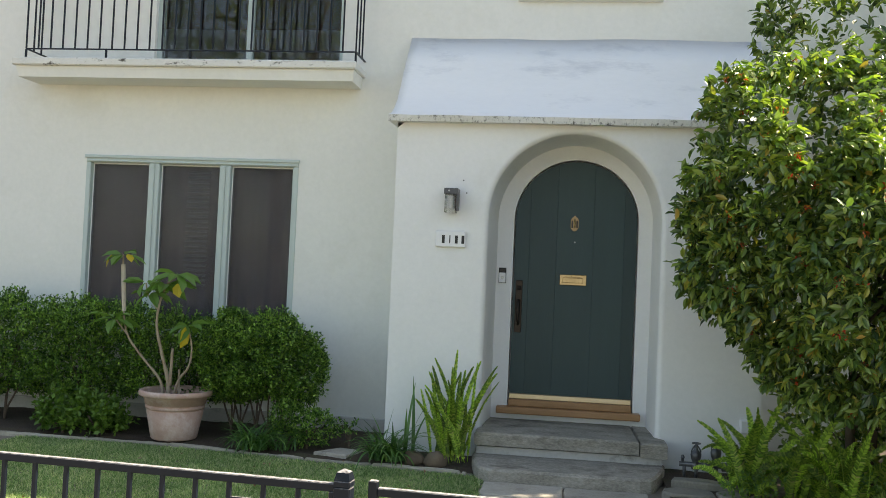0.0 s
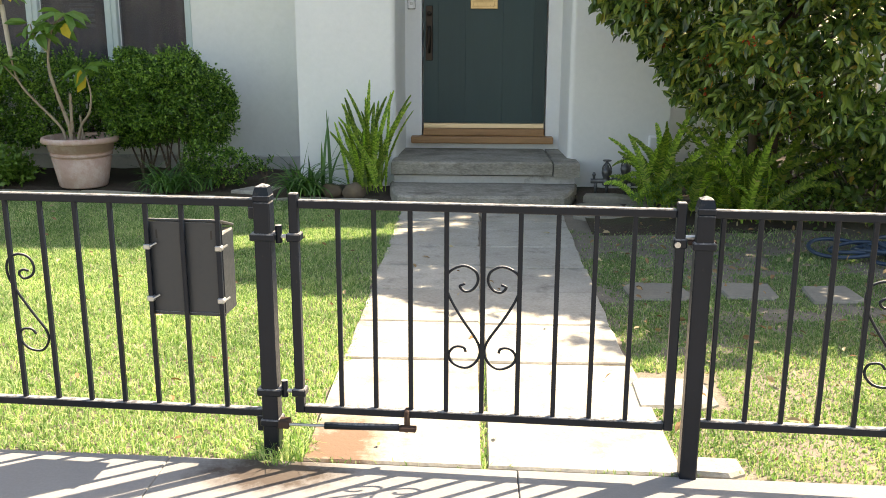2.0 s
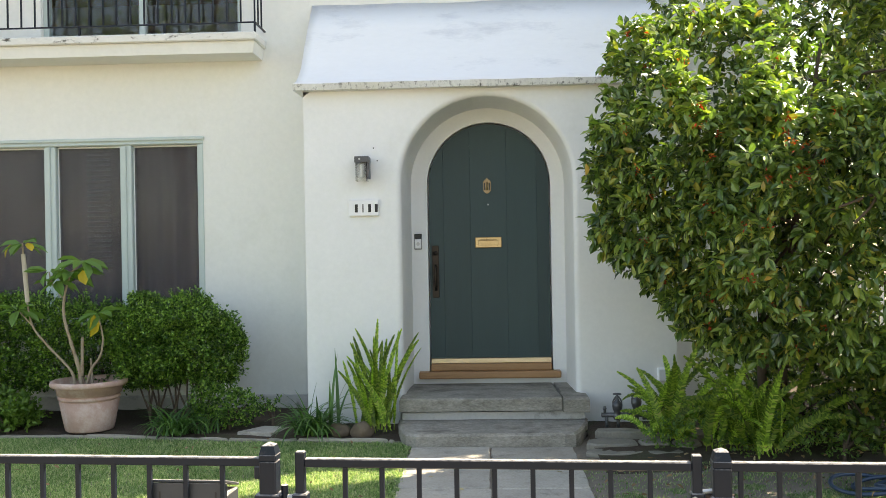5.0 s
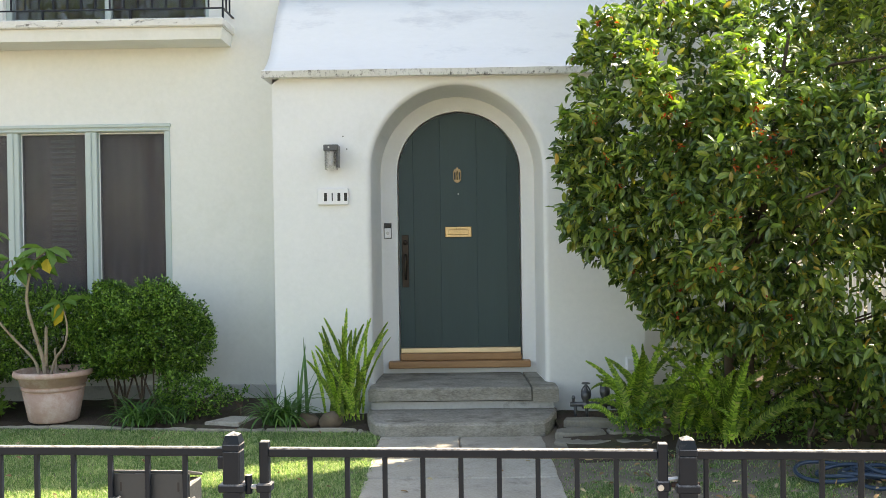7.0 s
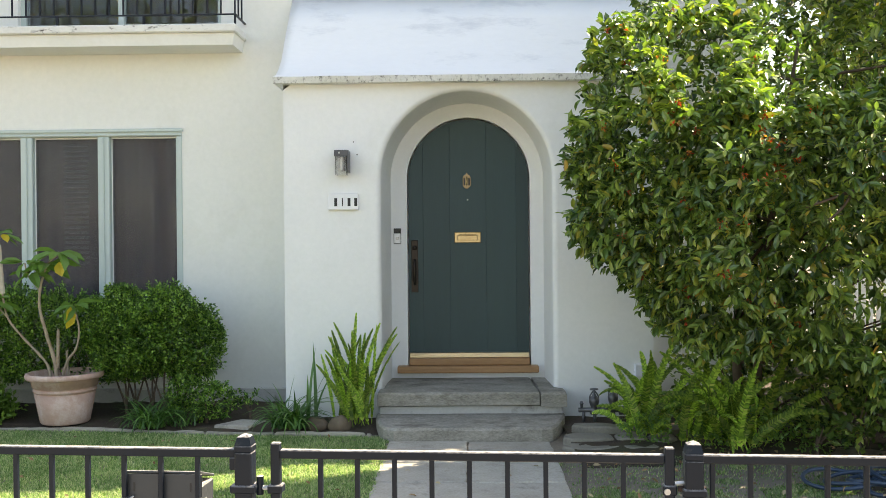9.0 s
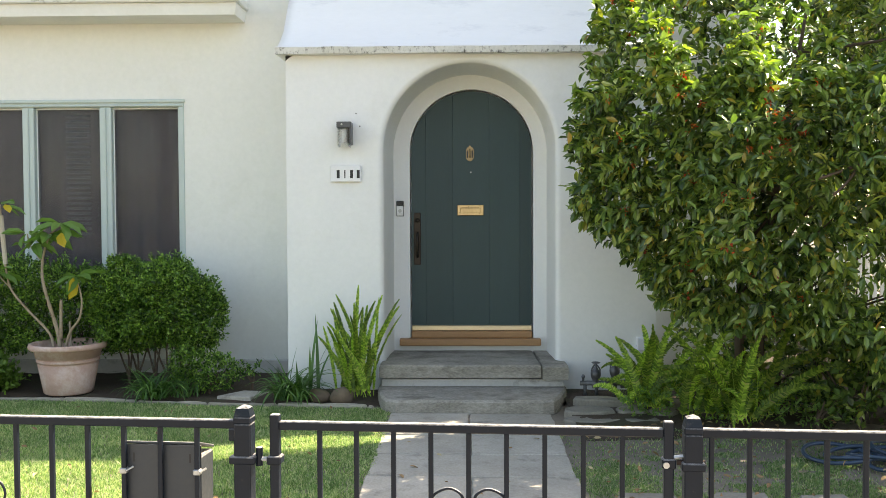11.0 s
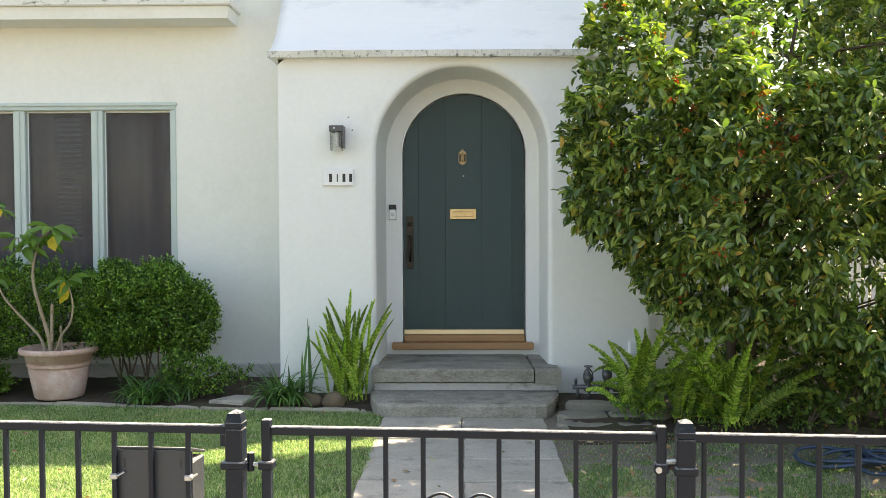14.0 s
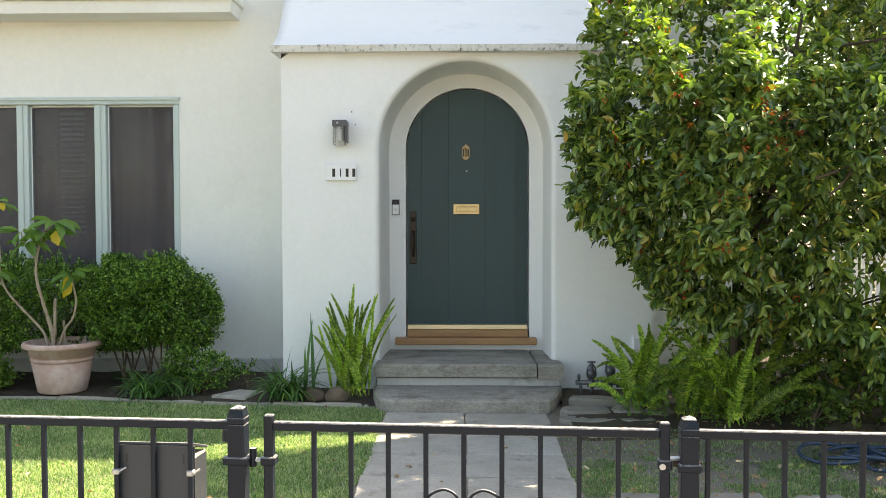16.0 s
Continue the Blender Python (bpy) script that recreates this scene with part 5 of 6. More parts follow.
def shrub(label, blobs, count, leaf, stems, seed, mat=BOX_LEAF, name="shrub", wob=0.09, skin=0.80, limit=None, z_min=0.06, category="shrub", group=""):
    rng = np.random.default_rng(seed)
    B = np.array(blobs)
    lo, hi = (B[:, :3] - B[:, 3:6]).min(0), (B[:, :3] + B[:, 3:6]).max(0)
    got = []
    total = 0
    twigs = count // SPRIG
    while total < twigs:
        p = rng.uniform(lo - 0.05, hi + 0.05, (twigs * 3, 3))
        f = in_blobs(p, blobs, wob)
        gap = np.array([noise.noise(Vector(a) * 8.5 + Vector((3, 1, 7))) for a in p])
        k = (f < 1) & (p[:, 2] > z_min) & ((f > skin) | (rng.uniform(size=len(p)) < 0.34)) & ((gap < 0.20) | (rng.uniform(size=len(p)) < 0.12))
        if limit:
            k &= limit(p)
        got.append(p[k])
        total += k.sum()
    p = np.concatenate(got)[:twigs]
    c = B[:, :3].mean(0)
    near = B[np.argmin((((p[:, None, :] - B[None, :, :3]) / B[None, :, 3:6]) ** 2).sum(2), 1)]
    out = (p - near[:, :3]) / near[:, 3:6]
    out /= np.linalg.norm(out, axis=1, keepdims=True) + 1e-6
    ax = out * 0.75 + rng.normal(size=p.shape) * 0.45 + np.array((0, 0, 0.45))
    ax /= np.linalg.norm(ax, axis=1, keepdims=True)
    step = np.linspace(-0.5, 0.5, SPRIG)
    long = rng.uniform(1.6, 3.4, (len(p), 1, 1)) * leaf
    pos = (p[:, None, :] + ax[:, None, :] * step[None, :, None] * long).reshape(-1, 3)
    d = (ax[:, None, :] * 0.5 + rng.normal(size=(len(p), SPRIG, 3)) * 0.62 + np.array((0, 0, 0.1))).reshape(-1, 3)
    base = (float(c[0]), float(c[1]), 0.04)
    s = thing(name, base, label, category, group)
    leaf_cloud("crown", pos, d, rng.uniform(0.65, 1.3, len(pos)) * leaf, 0.62, mat, s, "", 0.2, False, rng)
    for k in range(stems):
        b = B[k % len(B)]
        x, y = b[0] + rng.uniform(-0.35, 0.35) * b[3], b[1] + rng.uniform(-0.3, 0.3) * b[4]
        for q in range(3):
            e = (x + rng.uniform(-0.6, 0.6) * b[3], y + rng.uniform(-0.5, 0.5) * b[4], b[2] + rng.uniform(0, 0.4) * b[5])
            m = (x * 0.65 + e[0] * 0.35 + rng.uniform(-0.03, 0.03), y * 0.7 + e[1] * 0.3, e[2] * 0.45)
            part("stem", tubed(smooth_line([(x, y, 0.0), (x * 0.9 + m[0] * 0.1, y, 0.12), m, e], 3), [0.014 - 0.0011 * i for i in range(10)], 6), BARK, s, smooth=True)
    return s


shrub("dense clipped green boxwood shrub below the window", [(-2.65, 0.18, 0.73, 0.46, 0.40, 0.36, 2.3), (-2.87, 0.22, 0.70, 0.38, 0.36, 0.38, 2.3), (-2.42, 0.14, 0.64, 0.30, 0.32, 0.33, 2.2)], 50000, 0.027, 6, 11, wob=0.30)
shrub("small low green offshoot of the hedge", [(-2.14, -0.10, 0.18, 0.24, 0.18, 0.16, 2.2), (-1.84, -0.02, 0.20, 0.10, 0.08, 0.06, 2.0), (-2.33, -0.1, 0.24, 0.16, 0.16, 0.16, 2.0)], 4200, 0.026, 2, 12)
shrub("long clipped boxwood hedge along the wall", [(-3.75, 0.32, 0.70, 0.55, 0.36, 0.40, 2.6), (-4.5, 0.32, 0.70, 0.6, 0.40, 0.45, 2.8), (-5.3, 0.32, 0.70, 0.6, 0.40, 0.46, 2.8), (-6.1, 0.32, 0.70, 0.6, 0.40, 0.45, 2.8), (-3.35, 0.35, 0.66, 0.35, 0.32, 0.36, 2.4)], 100000, 0.027, 10, 13, wob=0.24)
shrub("low bright green shrub beside the pot", [(-4.22, -0.10, 0.17, 0.34, 0.22, 0.18, 2.0), (-4.0, -0.12, 0.15, 0.26, 0.18, 0.14, 2.0), (-4.35, -0.08, 0.24, 0.16, 0.15, 0.14, 2.0)], 3000, 0.050, 2, 14, wob=0.3, mat=leafy("bright shrub leaves", ((0.0, (0.06, 0.13, 0.02)), (1.0, (0.14, 0.25, 0.04))), 0.45, 0.3))


# ---- pot with its plant ----
def potted_plant():
    x, y, z = -3.335, -0.10, 0.028
    p = thing("flower_pot", (x, y, z), "large round weathered terracotta flower pot", "flower pot")
    prof = [(0.0, 0.0), (0.192, 0.0), (0.204, 0.014), (0.250, 0.268), (0.238, 0.273), (0.238, 0.284), (0.258, 0.289), (0.260, 0.309), (0.242, 0.314), (0.242, 0.326), (0.266, 0.331), (0.276, 0.400), (0.308, 0.404),
            (0.321, 0.414), (0.324, 0.432), (0.319, 0.452), (0.306, 0.460), (0.290, 0.456), (0.284, 0.446), (0.272, 0.36), (0.0, 0.355)]
    bm = bmesh.new()
    lathe(bm, [(r * 0.95, h * 0.90) for r, h in prof[1:-1]], (x, y, z), 48)
    part("pot", bm, TERRACOTTA, p, smooth=True)
    part("potting_soil", lathed([(0.255, 0.345), (0.19, 0.355), (0.0005, 0.362)], (x, y, z), 24), SOIL, p)
    t = thing("potted_plant", (x, y, z + 0.35), "leggy potted plant with pale stems and broad leaves", "potted plant")
    b = Vector((x, y, z + 0.34))
    P = lambda dx, dz, dy=0.0: b + Vector((dx, dy, dz + 0.04))
    stems = [([P(-0.07, -0.05), P(-0.08, 0.10), P(-0.14, 0.34, -0.02), P(-0.19, 0.56, -0.03), P(-0.18, 0.74, -0.03), P(-0.12, 0.92, -0.04)], 0.026, 0.010),
             ([P(-0.12, -0.05), P(-0.16, 0.10, 0.02), P(-0.34, 0.31, 0.0), P(-0.46, 0.48, -0.02), P(-0.50, 0.70, -0.03)], 0.018, 0.010),
             ([P(-0.03, -0.05), P(0.04, 0.12, -0.05), P(0.14, 0.24, -0.1), P(0.17, 0.40, -0.12), P(0.13, 0.57, -0.12)], 0.017, 0.008),
             ([P(-0.06, 0.06), P(-0.065, 0.38, 0.03)], 0.022, 0.016), ([P(0.01, -0.04, 0.04), P(-0.01, 0.20, 0.06)], 0.014, 0.012), ([P(-0.18, 0.70, -0.03), P(-0.27, 0.82, -0.05), P(-0.30, 0.93, -0.05)], 0.011, 0.007),
             ([P(-0.12, 0.92, -0.04), P(-0.02, 1.00, -0.06)], 0.010, 0.007), ([P(-0.46, 0.48, -0.02), P(-0.55, 0.60, -0.05)], 0.010, 0.007), ([P(-0.53, 1.06, -0.02), P(-0.53, 1.17, -0.03)], 0.012, 0.008)]
    for pts, r0, r1 in stems:
        l = smooth_line(pts, 5)
        part("stem", tubed(l, [0.74 * (r0 + (r1 - r0) * i / (len(l) - 1)) * (1 + 0.10 * math.sin(i * 2.1)) for i in range(len(l))], 10), PALE_BARK, t, smooth=True)
    part("stake", tubed([P(-0.500, 0.68, -0.02), P(-0.530, 1.08, -0.02)], 0.019, 8), WOOD_PALE, t, "pale cut wooden stake")
    rng = np.random.default_rng(21)
    tips = [(P(-0.12, 0.93, -0.04), 10, 0.21), (P(-0.30, 0.94, -0.05), 8, 0.18), (P(-0.53, 1.17, -0.03), 8, 0.18), (P(-0.56, 0.62, -0.06), 8, 0.21), (P(-0.24, 0.86, -0.06), 6, 0.19), (P(0.13, 0.59, -0.12), 8, 0.19), (P(-0.01, 1.02, -0.08), 9, 0.21)]
    pos, d, sz, yp, yd = [], [], [], [], []
    for c, n, L in tips:
        for k in range(n):
            a = 2 * math.pi * k / n + rng.uniform(-0.3, 0.3)
            drop = rng.uniform(-0.55, 0.25)
            v = (math.cos(a), math.sin(a) * 0.8, drop)
            pos.append(tuple(c + Vector(v) * 0.015))
            d.append(v)
            sz.append(L * rng.uniform(0.85, 1.2))
    for q, v, l in zip(pos, d, sz):
        leaf_cloud("leaf", [q], [v], [l], 0.42, PLUM_LEAF, t, "", 0.22, True, rng)
    ya = [P(-0.61, 1.17, -0.06), P(0.13, 0.58, -0.18), P(0.02, 0.94, -0.14), P(-0.46, 1.17, -0.09)]
    yv = [(-0.3, -0.3, -0.8), (0.05, -0.4, -0.9), (0.3, -0.4, -0.7), (0.6, -0.4, -0.6)]
    for q, v, l in zip(ya, yv, (0.13, 0.19, 0.14, 0.10)):
        leaf_cloud("leaf", [tuple(q)], [v], [l], 0.72, YELLOW_LEAF, t, "yellow drooping leaf", 0.2, True, rng)


potted_plant()


# ---- ferns and strap plants ----
def fern(label, spots, fronds, length, upright, seed, spread=1.0, group="sword ferns", dx=0.0, wid=0.032, x_min=-9.0, bend=0.6):
    rng = np.random.default_rng(seed)
    c = np.mean(np.array(spots), 0)
    t = thing("fern", (float(c[0]), float(c[1]), 0.04), label, "fern", group)
    for k in range(fronds):
        bx, by = spots[k % len(spots)]
        bx, by = bx + rng.normal(0, 0.05), by + rng.normal(0, 0.04)
        a = rng.uniform(0, 2 * math.pi)
        L = length * rng.uniform(0.45, 1.12)
        th = abs(rng.normal(upright, 0.36 * upright))
        out = Vector((math.cos(a) * spread + dx, math.sin(a) * 0.8, 0))
        n = 15
        p = Vector((bx, by, 0.05))
        line, v, f = [], [], []
        for i in range(n + 1):
            s = i / n
            ang = th * (0.62 + 0.45 * s + bend * s * s)
            line.append(p.copy())
            p = p + (out * math.sin(ang) + Vector((0, 0, math.cos(ang)))) * (L / n)
        if line[-1].x < x_min:
            continue
        face = Vector((rng.normal(0, 0.3), -0.9 + rng.normal(0, 0.3), 0.7))
        for i in range(n):
            w = Vector((0.003 * (1 - 0.7 * i / n), 0, 0))
            b = len(v)
            v += [tuple(line[i] - w), tuple(line[i] + w), tuple(line[i + 1] + w * 0.95), tuple(line[i + 1] - w * 0.95)]
            f.append((b, b + 1, b + 2, b + 3))
        for i in range(2, n + 1):
            tan = (line[i] - line[i - 1]).normalized()
            sd = tan.cross(face).normalized()
            for q in range(5):
                s = (i - 1 + q / 5) / n
                pt = line[i - 1].lerp(line[i], q / 5)
                w = wid * (math.sin(math.pi * min(1, s * 0.90 + 0.10)) ** 0.55) * rng.uniform(0.85, 1.1) + 0.004
                for m in (1, -1):
                    e = (sd * m + tan * 0.50 + face * rng.normal(0, 0.12)).normalized()
                    b = len(v)
                    h = L / n * 0.125
                    v += [tuple(pt - tan * h), tuple(pt + e * w * 0.6 - tan * h * 0.9), tuple(pt + e * w), tuple(pt + e * w * 0.6 + tan * h * 0.9), tuple(pt + tan * h)]
                    f.append((b, b + 1, b + 2, b + 3, b + 4))
        raw("frond", v, f, FERN_LEAF, t)
    return t


fern("upright bright green sword fern at the porch wall", [(-0.93, -0.33), (-0.86, -0.36), (-0.97, -0.28)], 34, 0.80, 0.36, 31, 0.9, wid=0.022, dx=-0.06)
fern("arching green sword fern beside the sprinkler valves", [(1.25, -0.80), (1.32, -0.86), (1.19, -0.74), (1.36, -0.72)], 44, 0.74, 0.80, 32, 1.0, wid=0.032, dx=-0.22, x_min=0.90, bend=1.0)
fern("large arching green sword fern under the tree", [(1.72, -1.18), (1.86, -1.24), (1.60, -1.14), (1.80, -1.30), (1.96, -1.20), (1.50, -1.16)], 60, 0.86, 0.80, 33, 1.0, wid=0.034, x_min=1.22, bend=1.0)


shrub("small-leaved bright weed growing among the ferns", [(1.50, -0.98, 0.16, 0.42, 0.20, 0.16, 2.0), (2.0, -1.15, 0.18, 0.40, 0.20, 0.17, 2.0), (2.35, -1.25, 0.16, 0.25, 0.18, 0.15, 2.0)], 2600, 0.028, 3, 64, wob=0.4, mat=PLUM_LEAF, z_min=0.03)


def straps(label, x, y, count, L, seed, w=0.012, upright=0.6):
    rng = np.random.default_rng(seed)
    t = thing("strap_plant", (x, y, 0.04), label, "garden plant", "strap-leaved plants")
    v, f = [], []
    for k in range(count):
        a = rng.uniform(0, 2 * math.pi)
        l = L * rng.uniform(0.6, 1.15)
        th = abs(rng.normal(upright, 0.25))
        o = Vector((math.cos(a), math.sin(a), 0))
        sd = Vector((-math.sin(a), math.cos(a), 0))
        p = Vector((x + rng.normal(0, 0.06), y + rng.normal(0, 0.05), 0.03))
        n = 7
        b = len(v)
        for i in range(n + 1):
            s = i / n
            ww = w * (1 - s ** 3) * 0.5 + 0.0005
            v += [tuple(p - sd * ww), tuple(p + Vector((0, 0, -ww * 0.5))), tuple(p + sd * ww)]
            ang = th * (0.5 + 1.9 * s)
            p = p + (o * math.sin(ang) + Vector((0, 0, math.cos(ang)))) * (l / n)
        for i in range(n):
            for q in (0, 1):
                j = b + 3 * i + q
                f.append((j, j + 1, j + 4, j + 3))
    raw("leaf", v, f, STRAP_LEAF, t, "long dark green strap leaves")


straps("arching dark green strap-leaved clump by the porch", -1.42, -0.38, 120, 0.42, 41, 0.017, 0.95)
straps("arching dark green strap-leaved clump near the hedge", -2.55, -0.32, 115, 0.38, 42, 0.015, 1.0)
straps("low strap-leaved clump beside the hedge", -2.32, -0.24, 40, 0.28, 43, 0.010, 0.9)
straps("tall stiff dark strap leaves at the porch corner", -1.33, -0.22, 6, 0.58, 44, 0.028, 0.26)


# ---- the trees ----
CROWN = [(1.53, -1.27, 1.95, 0.84, 0.62, 0.92, 2.2), (2.25, -1.45, 1.80, 0.98, 1.00, 0.90, 2.2), (1.63, -1.11, 2.58, 0.86, 0.46, 0.62, 2.2), (2.50, -1.20, 2.55, 0.92, 0.85, 0.68, 2.2), (2.95, -1.40, 1.15, 0.90, 0.80, 1.0, 2.2), (3.25, -1.60, 2.05, 1.25, 1.05, 1.30, 2.2), (2.80, -1.10, 2.85, 1.0, 0.75, 0.72, 2.2), (2.3, -0.75, 2.75, 0.6, 0.5, 0.6, 2.0), (1.98, -0.56, 3.50, 0.86, 0.36, 0.80, 2.0), (1.92, -1.20, 1.14, 0.84, 0.62, 0.54, 2.0), (2.85, -1.60, 0.58, 0.62, 0.45, 0.50, 2.0), (3.3, 0.0, 3.6, 0.95, 0.42, 0.85, 2.0)]


def tree(label, base, crown, twigs, leaf, limit, seed, wob=0.30, freq=1.8, trunk=0.042, stems=2, limbs=9, per=(8, 13), blossoms=130, name="tree", lump=4.4):
    rng = np.random.default_rng(seed)
    t = thing(name, (base[0], base[1], 0.0), label, "tree")
    B = np.array(crown)
    lo, hi = (B[:, :3] - B[:, 3:6]).min(0), (B[:, :3] + B[:, 3:6]).max(0)
    keep = []
    while sum(len(k) for k in keep) < twigs:
        p = rng.uniform(lo, hi, (6000, 3))
        f = in_blobs(p, crown, wob, freq)
        void = np.array([noise.noise(Vector(a) * lump + Vector((5, 2, 9))) for a in p])
        ok = (f < 0.98) & limit(p) & ((void < 0.10) | (rng.uniform(size=len(p)) < 0.14)) & ((f > 0.74) | (rng.uniform(size=len(p)) < 0.16))
        keep.append(p[ok])
    tw = np.concatenate(keep)[:twigs]
    c = B[:, :3].mean(0)
    out = tw - c
    out /= np.linalg.norm(out, axis=1, keepdims=True)
    pos, d, sz = [], [], []
    for p, o in zip(tw, out):
        ax = Vector(o * 0.8 + rng.normal(size=3) * 0.45 + np.array((0, 0, 0.15))).normalized()
        n = rng.integers(*per)
        hang = min(1.0, max(0.2, (2.6 - p[2]) / 0.8))    # shaded leaves droop, those in the sun lie level
        L = rng.uniform(1.2, 2.2) * leaf
        for k in range(n):                               # leaves spiral along the shoot, close together at its tip
            s = (k / n) ** 0.6
            q = Vector(p) + ax * (L * (s - 0.5))
            r = Vector(rng.normal(size=3))
            r = (r - ax * r.dot(ax)).normalized()
            pos.append(tuple(q))
            d.append(tuple(r * 0.8 + ax * 0.45 + Vector((0, 0, -0.55 * hang + 0.35 * s))))
            sz.append(rng.uniform(0.6, 1.25) * leaf)
    leaf_cloud("crown", pos, d, sz, 0.46, TREE_LEAF, t, "", 0.20, True, rng)
    if blossoms:
        front = tw[in_blobs(tw + np.array((0, -0.13, 0)), crown, wob, freq) > 1.0]
        high = tw[(in_blobs(tw + np.array((0, -0.05, 0.16)), crown, wob, freq) > 1.0) & (tw[:, 2] > 2.15)]
        pn, dn, sn = [], [], []
        for p in high[rng.choice(len(high), min(len(high), 700), replace=False)]:
            tip = p + np.array((0, -0.02, rng.uniform(0.03, 0.10)))
            for k in range(7):                           # a rosette in the paler leaf colour, painted sun on the crown
                a = k * 2.4 + rng.uniform(0, 0.6)
                pn.append(tuple(tip - np.array((0, 0, 0.006 * k))))
                dn.append((math.cos(a), math.sin(a), rng.uniform(-0.95, 0.45)))
                sn.append(leaf * rng.uniform(0.75, 1.15))
            for k in range(3):                           # more of the paler leaves droop outwards below, to glint
                pn.append(tuple(tip - np.array((rng.normal(0, 0.03), 0.01, 0.02 + 0.02 * k))))
                dn.append((rng.normal(0.1, 0.35), -0.8, -0.55 + rng.normal(0, 0.2)))
                sn.append(leaf * rng.uniform(0.8, 1.2))
        leaf_cloud("sunlit_leaves", pn, dn, sn, 0.44, SUNLIT_LEAF, t, "bright yellow green leaves coloured as if sunlit on the crown top", 0.18, True, rng)
        pr, dr, sr = [], [], []
        for p in front[rng.choice(len(front), blossoms, replace=False)]:
            for k in range(12):
                pr.append(tuple(p + rng.normal(size=3) * 0.016 + np.array((0, -0.07, 0))))
                dr.append(tuple(rng.normal(size=3)))
                sr.append(rng.uniform(0.018, 0.032))
        leaf_cloud("blossom", pr, dr, sr, 0.5, RED_LEAF, t, "scattered orange red spent blossoms", 0.2, False, rng)
    top = float(B[:, 2].max())
    for k in range(stems):
        x, y = base[0] + 0.10 * (k - 1) * (stems > 1), base[1] - 0.06 * k
        e = Vector((c[0] + 0.35 * (k - 1) * (stems > 1), c[1] + 0.35 * (stems > 1), 0.82 * top))
        l = smooth_line([(x, y, -0.05), (x + 0.04 * k - 0.04, y - 0.03, 0.2 * top), (x * 0.6 + e.x * 0.4, y * 0.7 + e.y * 0.3, 0.5 * top), tuple(e)], 6)
        part("trunk", tubed(l, [trunk * (1 - 0.75 * i / (len(l) - 1)) for i in range(len(l))], 10), BARK, t, smooth=True)
        for q in range(limbs):
            s = Vector(l[rng.integers(5, len(l) - 2)])
            g = Vector(tw[rng.integers(len(tw))])
            g = s + (g - s) * 0.75
            if g.z < s.z:
                g.z = s.z + 0.1
            m = s.lerp(g, 0.5) + Vector(rng.normal(size=3)) * 0.05 * top / 4
            part("branch", tubed(smooth_line([s, m, g], 4), [trunk * (0.32 - 0.026 * i) for i in range(9)], 6), BARK, t, smooth=True)
    return t


def bare_limb(t):
    """A second stem at the crown's outer side, with a long limb that shows among the leaves."""
    stem = smooth_line([(3.10, -1.30, -0.05), (3.14, -1.40, 0.7), (3.16, -1.60, 1.5), (3.10, -1.75, 2.2)], 5)
    part("trunk", tubed(stem, [0.050 - 0.0018 * i for i in range(len(stem))], 10), BARK, t, smooth=True)
    limb = smooth_line([(3.14, -1.68, 1.95), (2.85, -1.95, 2.00), (2.48, -2.18, 1.86), (2.20, -2.24, 1.75), (1.95, -2.20, 1.66)], 5)
    part("branch", tubed(limb, [0.024 - 0.0009 * i for i in range(len(limb))], 8), BARK, t, smooth=True)
    for a, b in (((2.48, -2.18, 1.86), (2.32, -2.24, 2.10)), ((2.20, -2.24, 1.75), (2.05, -2.28, 1.58)), ((2.72, -2.04, 1.95), (2.76, -2.14, 1.72))):
        part("twig", tubed(smooth_line([a, ((a[0] + b[0]) / 2 + 0.02, (a[1] + b[1]) / 2, (a[2] + b[2]) / 2), b], 3), 0.008, 6), BARK, t, smooth=True)


GARDEN_TREE = tree("bushy glossy dark green garden tree beside the porch", (2.10, -0.75), CROWN, 6600, 0.081,
     lambda p: ~((p[:, 0] > 2.3) & (p[:, 2] > 0.80) & (p[:, 2] < 1.28) & (np.modf(p[:, 1] * -613.0)[0] < 0.8)) & (p[:, 2] > np.maximum(0.40, 0.74 - 1.1 * np.maximum(0, p[:, 0] - 2.3))) & (np.modf(p[:, 0] * 977.0)[0] < np.where(p[:, 2] > 2.4, np.where(p[:, 0] > 2.2, 0.40, np.where(p[:, 2] < 3.0, 0.55, 1.0)), 1.0)) & ((p[:, 2] < 2.42 + 0.75 * (p[:, 1] + 2.0) + 0.10 * np.clip(p[:, 0] - 2.2, 0, 1.0)) | (p[:, 1] > -0.45) | (p[:, 0] > 2.85)) & ((p[:, 2] < 3.0) | (p[:, 0] > 1.30)) & ((p[:, 2] > 1.45) | (p[:, 0] > 0.82 + 0.85 * (1.45 - p[:, 2]))) & (p[:, 1] < np.where(p[:, 0] < 1.75, -0.14, 0.55)), 51)
bare_limb(GARDEN_TREE)
# added mostly out of view, to keep the sun off ferns and steps
tree("mostly unseen tree added to shade the ferns", (5.2, 1.8), [(5.1, 1.7, 4.1, 1.6, 1.4, 1.7, 2.2), (6.4, 2.2, 4.6, 1.4, 1.4, 1.5, 2.2)], 2300, 0.13,
     lambda p: p[:, 2] > 0.8, 53, 0.25, 1.0, 0.10, 1, 8, (8, 12), 0)
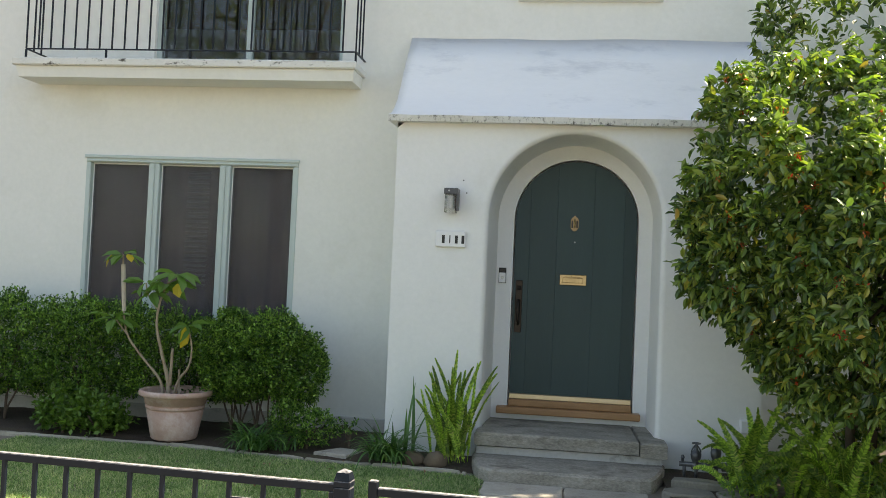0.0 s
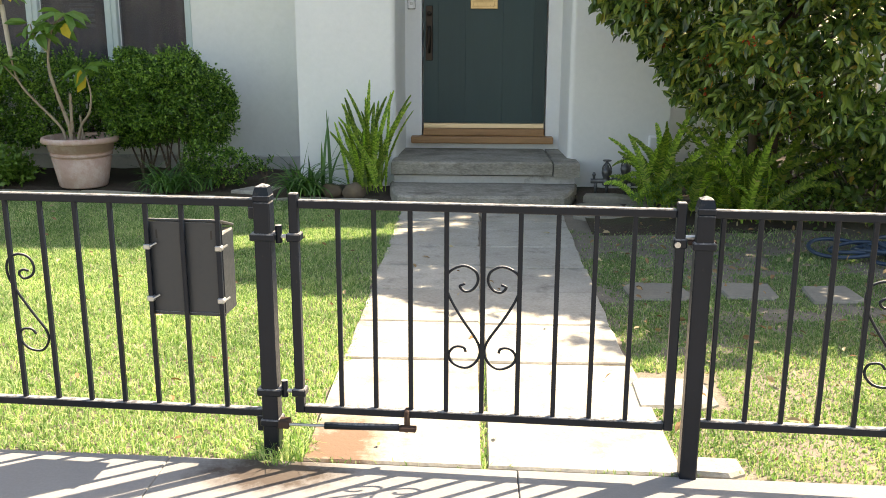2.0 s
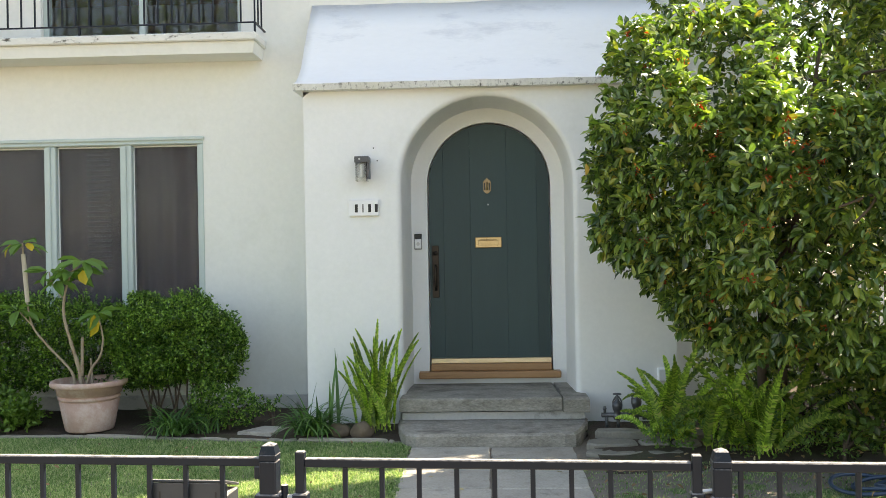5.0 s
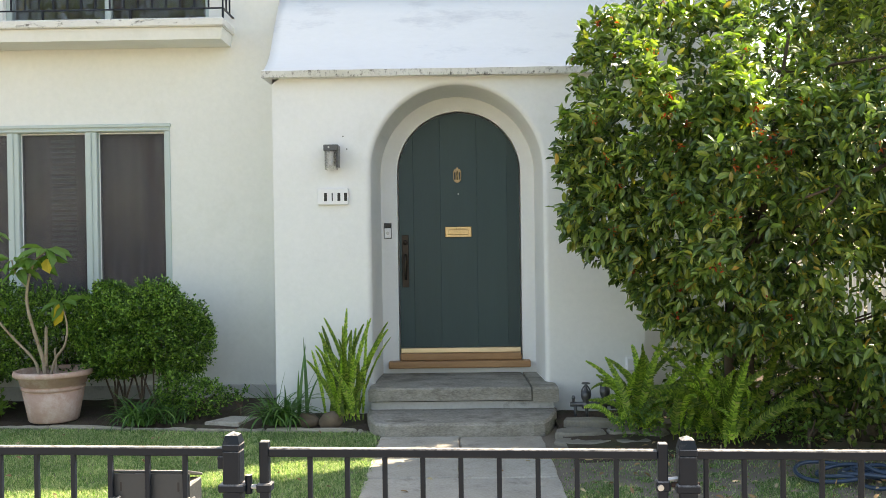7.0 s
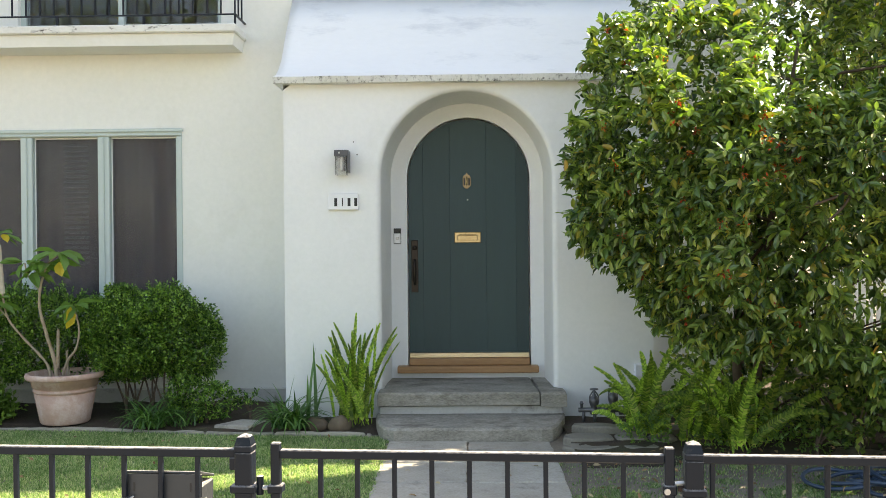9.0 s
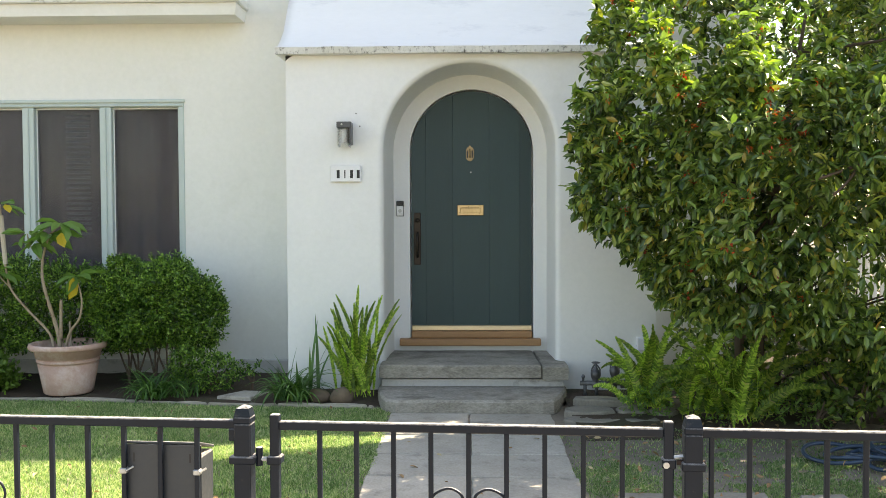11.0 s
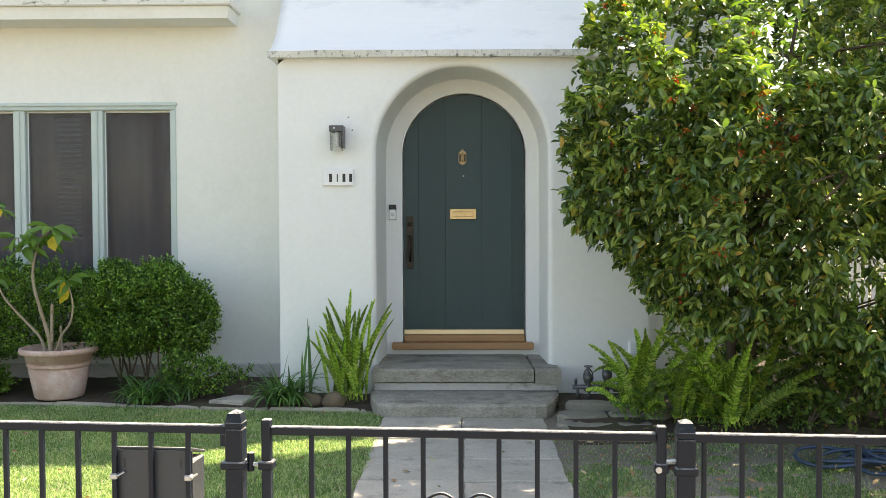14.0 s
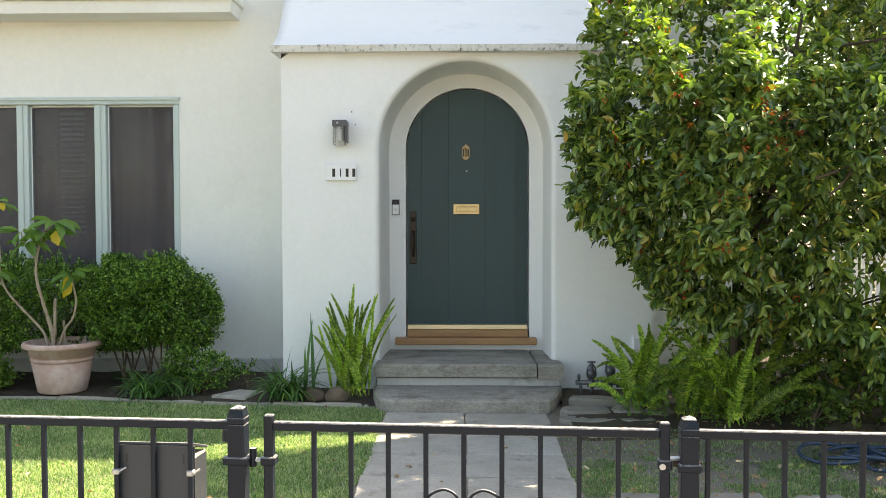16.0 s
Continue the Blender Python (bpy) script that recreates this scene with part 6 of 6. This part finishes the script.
# a street tree across the road, seen in the balcony glass
tree("tall leafy street tree across the road", (-10.0, -21.0), [(-10, -21, 8.5, 3.2, 3.0, 3.0, 2.2), (-8.3, -21, 10.5, 2.4, 2.4, 2.2, 2.0), (-12, -21, 10.5, 2.5, 2.4, 2.4, 2.0)], 2400, 0.12,
     lambda p: p[:, 2] > 5, 52, 0.25, 0.5, 0.28, 1, 7, (7, 10), 0, "street_tree")
# greenery of the side yard behind the tree
shrub("tall sunlit hedge at the back of the side yard", [(3.6, 4.2, 1.6, 1.1, 0.7, 1.6, 2.6), (5.2, 4.4, 1.7, 1.2, 0.8, 1.8, 2.6), (7.0, 4.4, 1.6, 1.3, 0.8, 1.7, 2.6), (4.4, 4.6, 3.0, 1.5, 0.8, 1.2, 2.2), (6.4, 4.6, 3.4, 1.8, 0.9, 1.4, 2.2)], 16000, 0.12, 6, 61,
      leafy("sunlit hedge leaves", ((0.0, (0.05, 0.11, 0.02)), (1.0, (0.15, 0.24, 0.05))), 0.5, 0.35), "hedge", wob=0.25, category="hedge")
shrub("dark leafy undergrowth behind the fern", [(2.35, -0.10, 0.42, 0.75, 0.35, 0.42, 2.2), (3.4, -0.25, 0.42, 0.95, 0.45, 0.42, 2.2), (4.6, -0.3, 0.5, 1.0, 0.5, 0.5, 2.2)], 9000, 0.06, 5, 62, TREE_LEAF, "undergrowth_shrub", wob=0.25)


# ---- side yard ----
def side_fence():
    f = thing("picket_fence", (4.2, 3.2, 0), "pale painted slat fence at the back of the side yard", "fence")
    for z in (0.25, 0.98):
        part("rail", boxed((2.6, 3.21, z), (6.2, 3.25, z + 0.07), 0.004), TRIM, f)
    first = part("slat", boxed((2.62, 3.18, -0.05), (2.665, 3.205, 1.16), 0.004), TRIM, f)
    for k in range(1, 42):
        again(first, (0.085 * k, 0, 0))


side_fence()
shrub("dark low foliage under the tree by the lawn", [(2.75, -1.20, 0.36, 0.50, 0.36, 0.38, 2.2), (3.5, -1.35, 0.45, 0.70, 0.45, 0.46, 2.2), (2.3, -0.75, 0.35, 0.4, 0.3, 0.36, 2.2)], 6500, 0.065, 4, 63, TREE_LEAF, "undergrowth_shrub", wob=0.3)
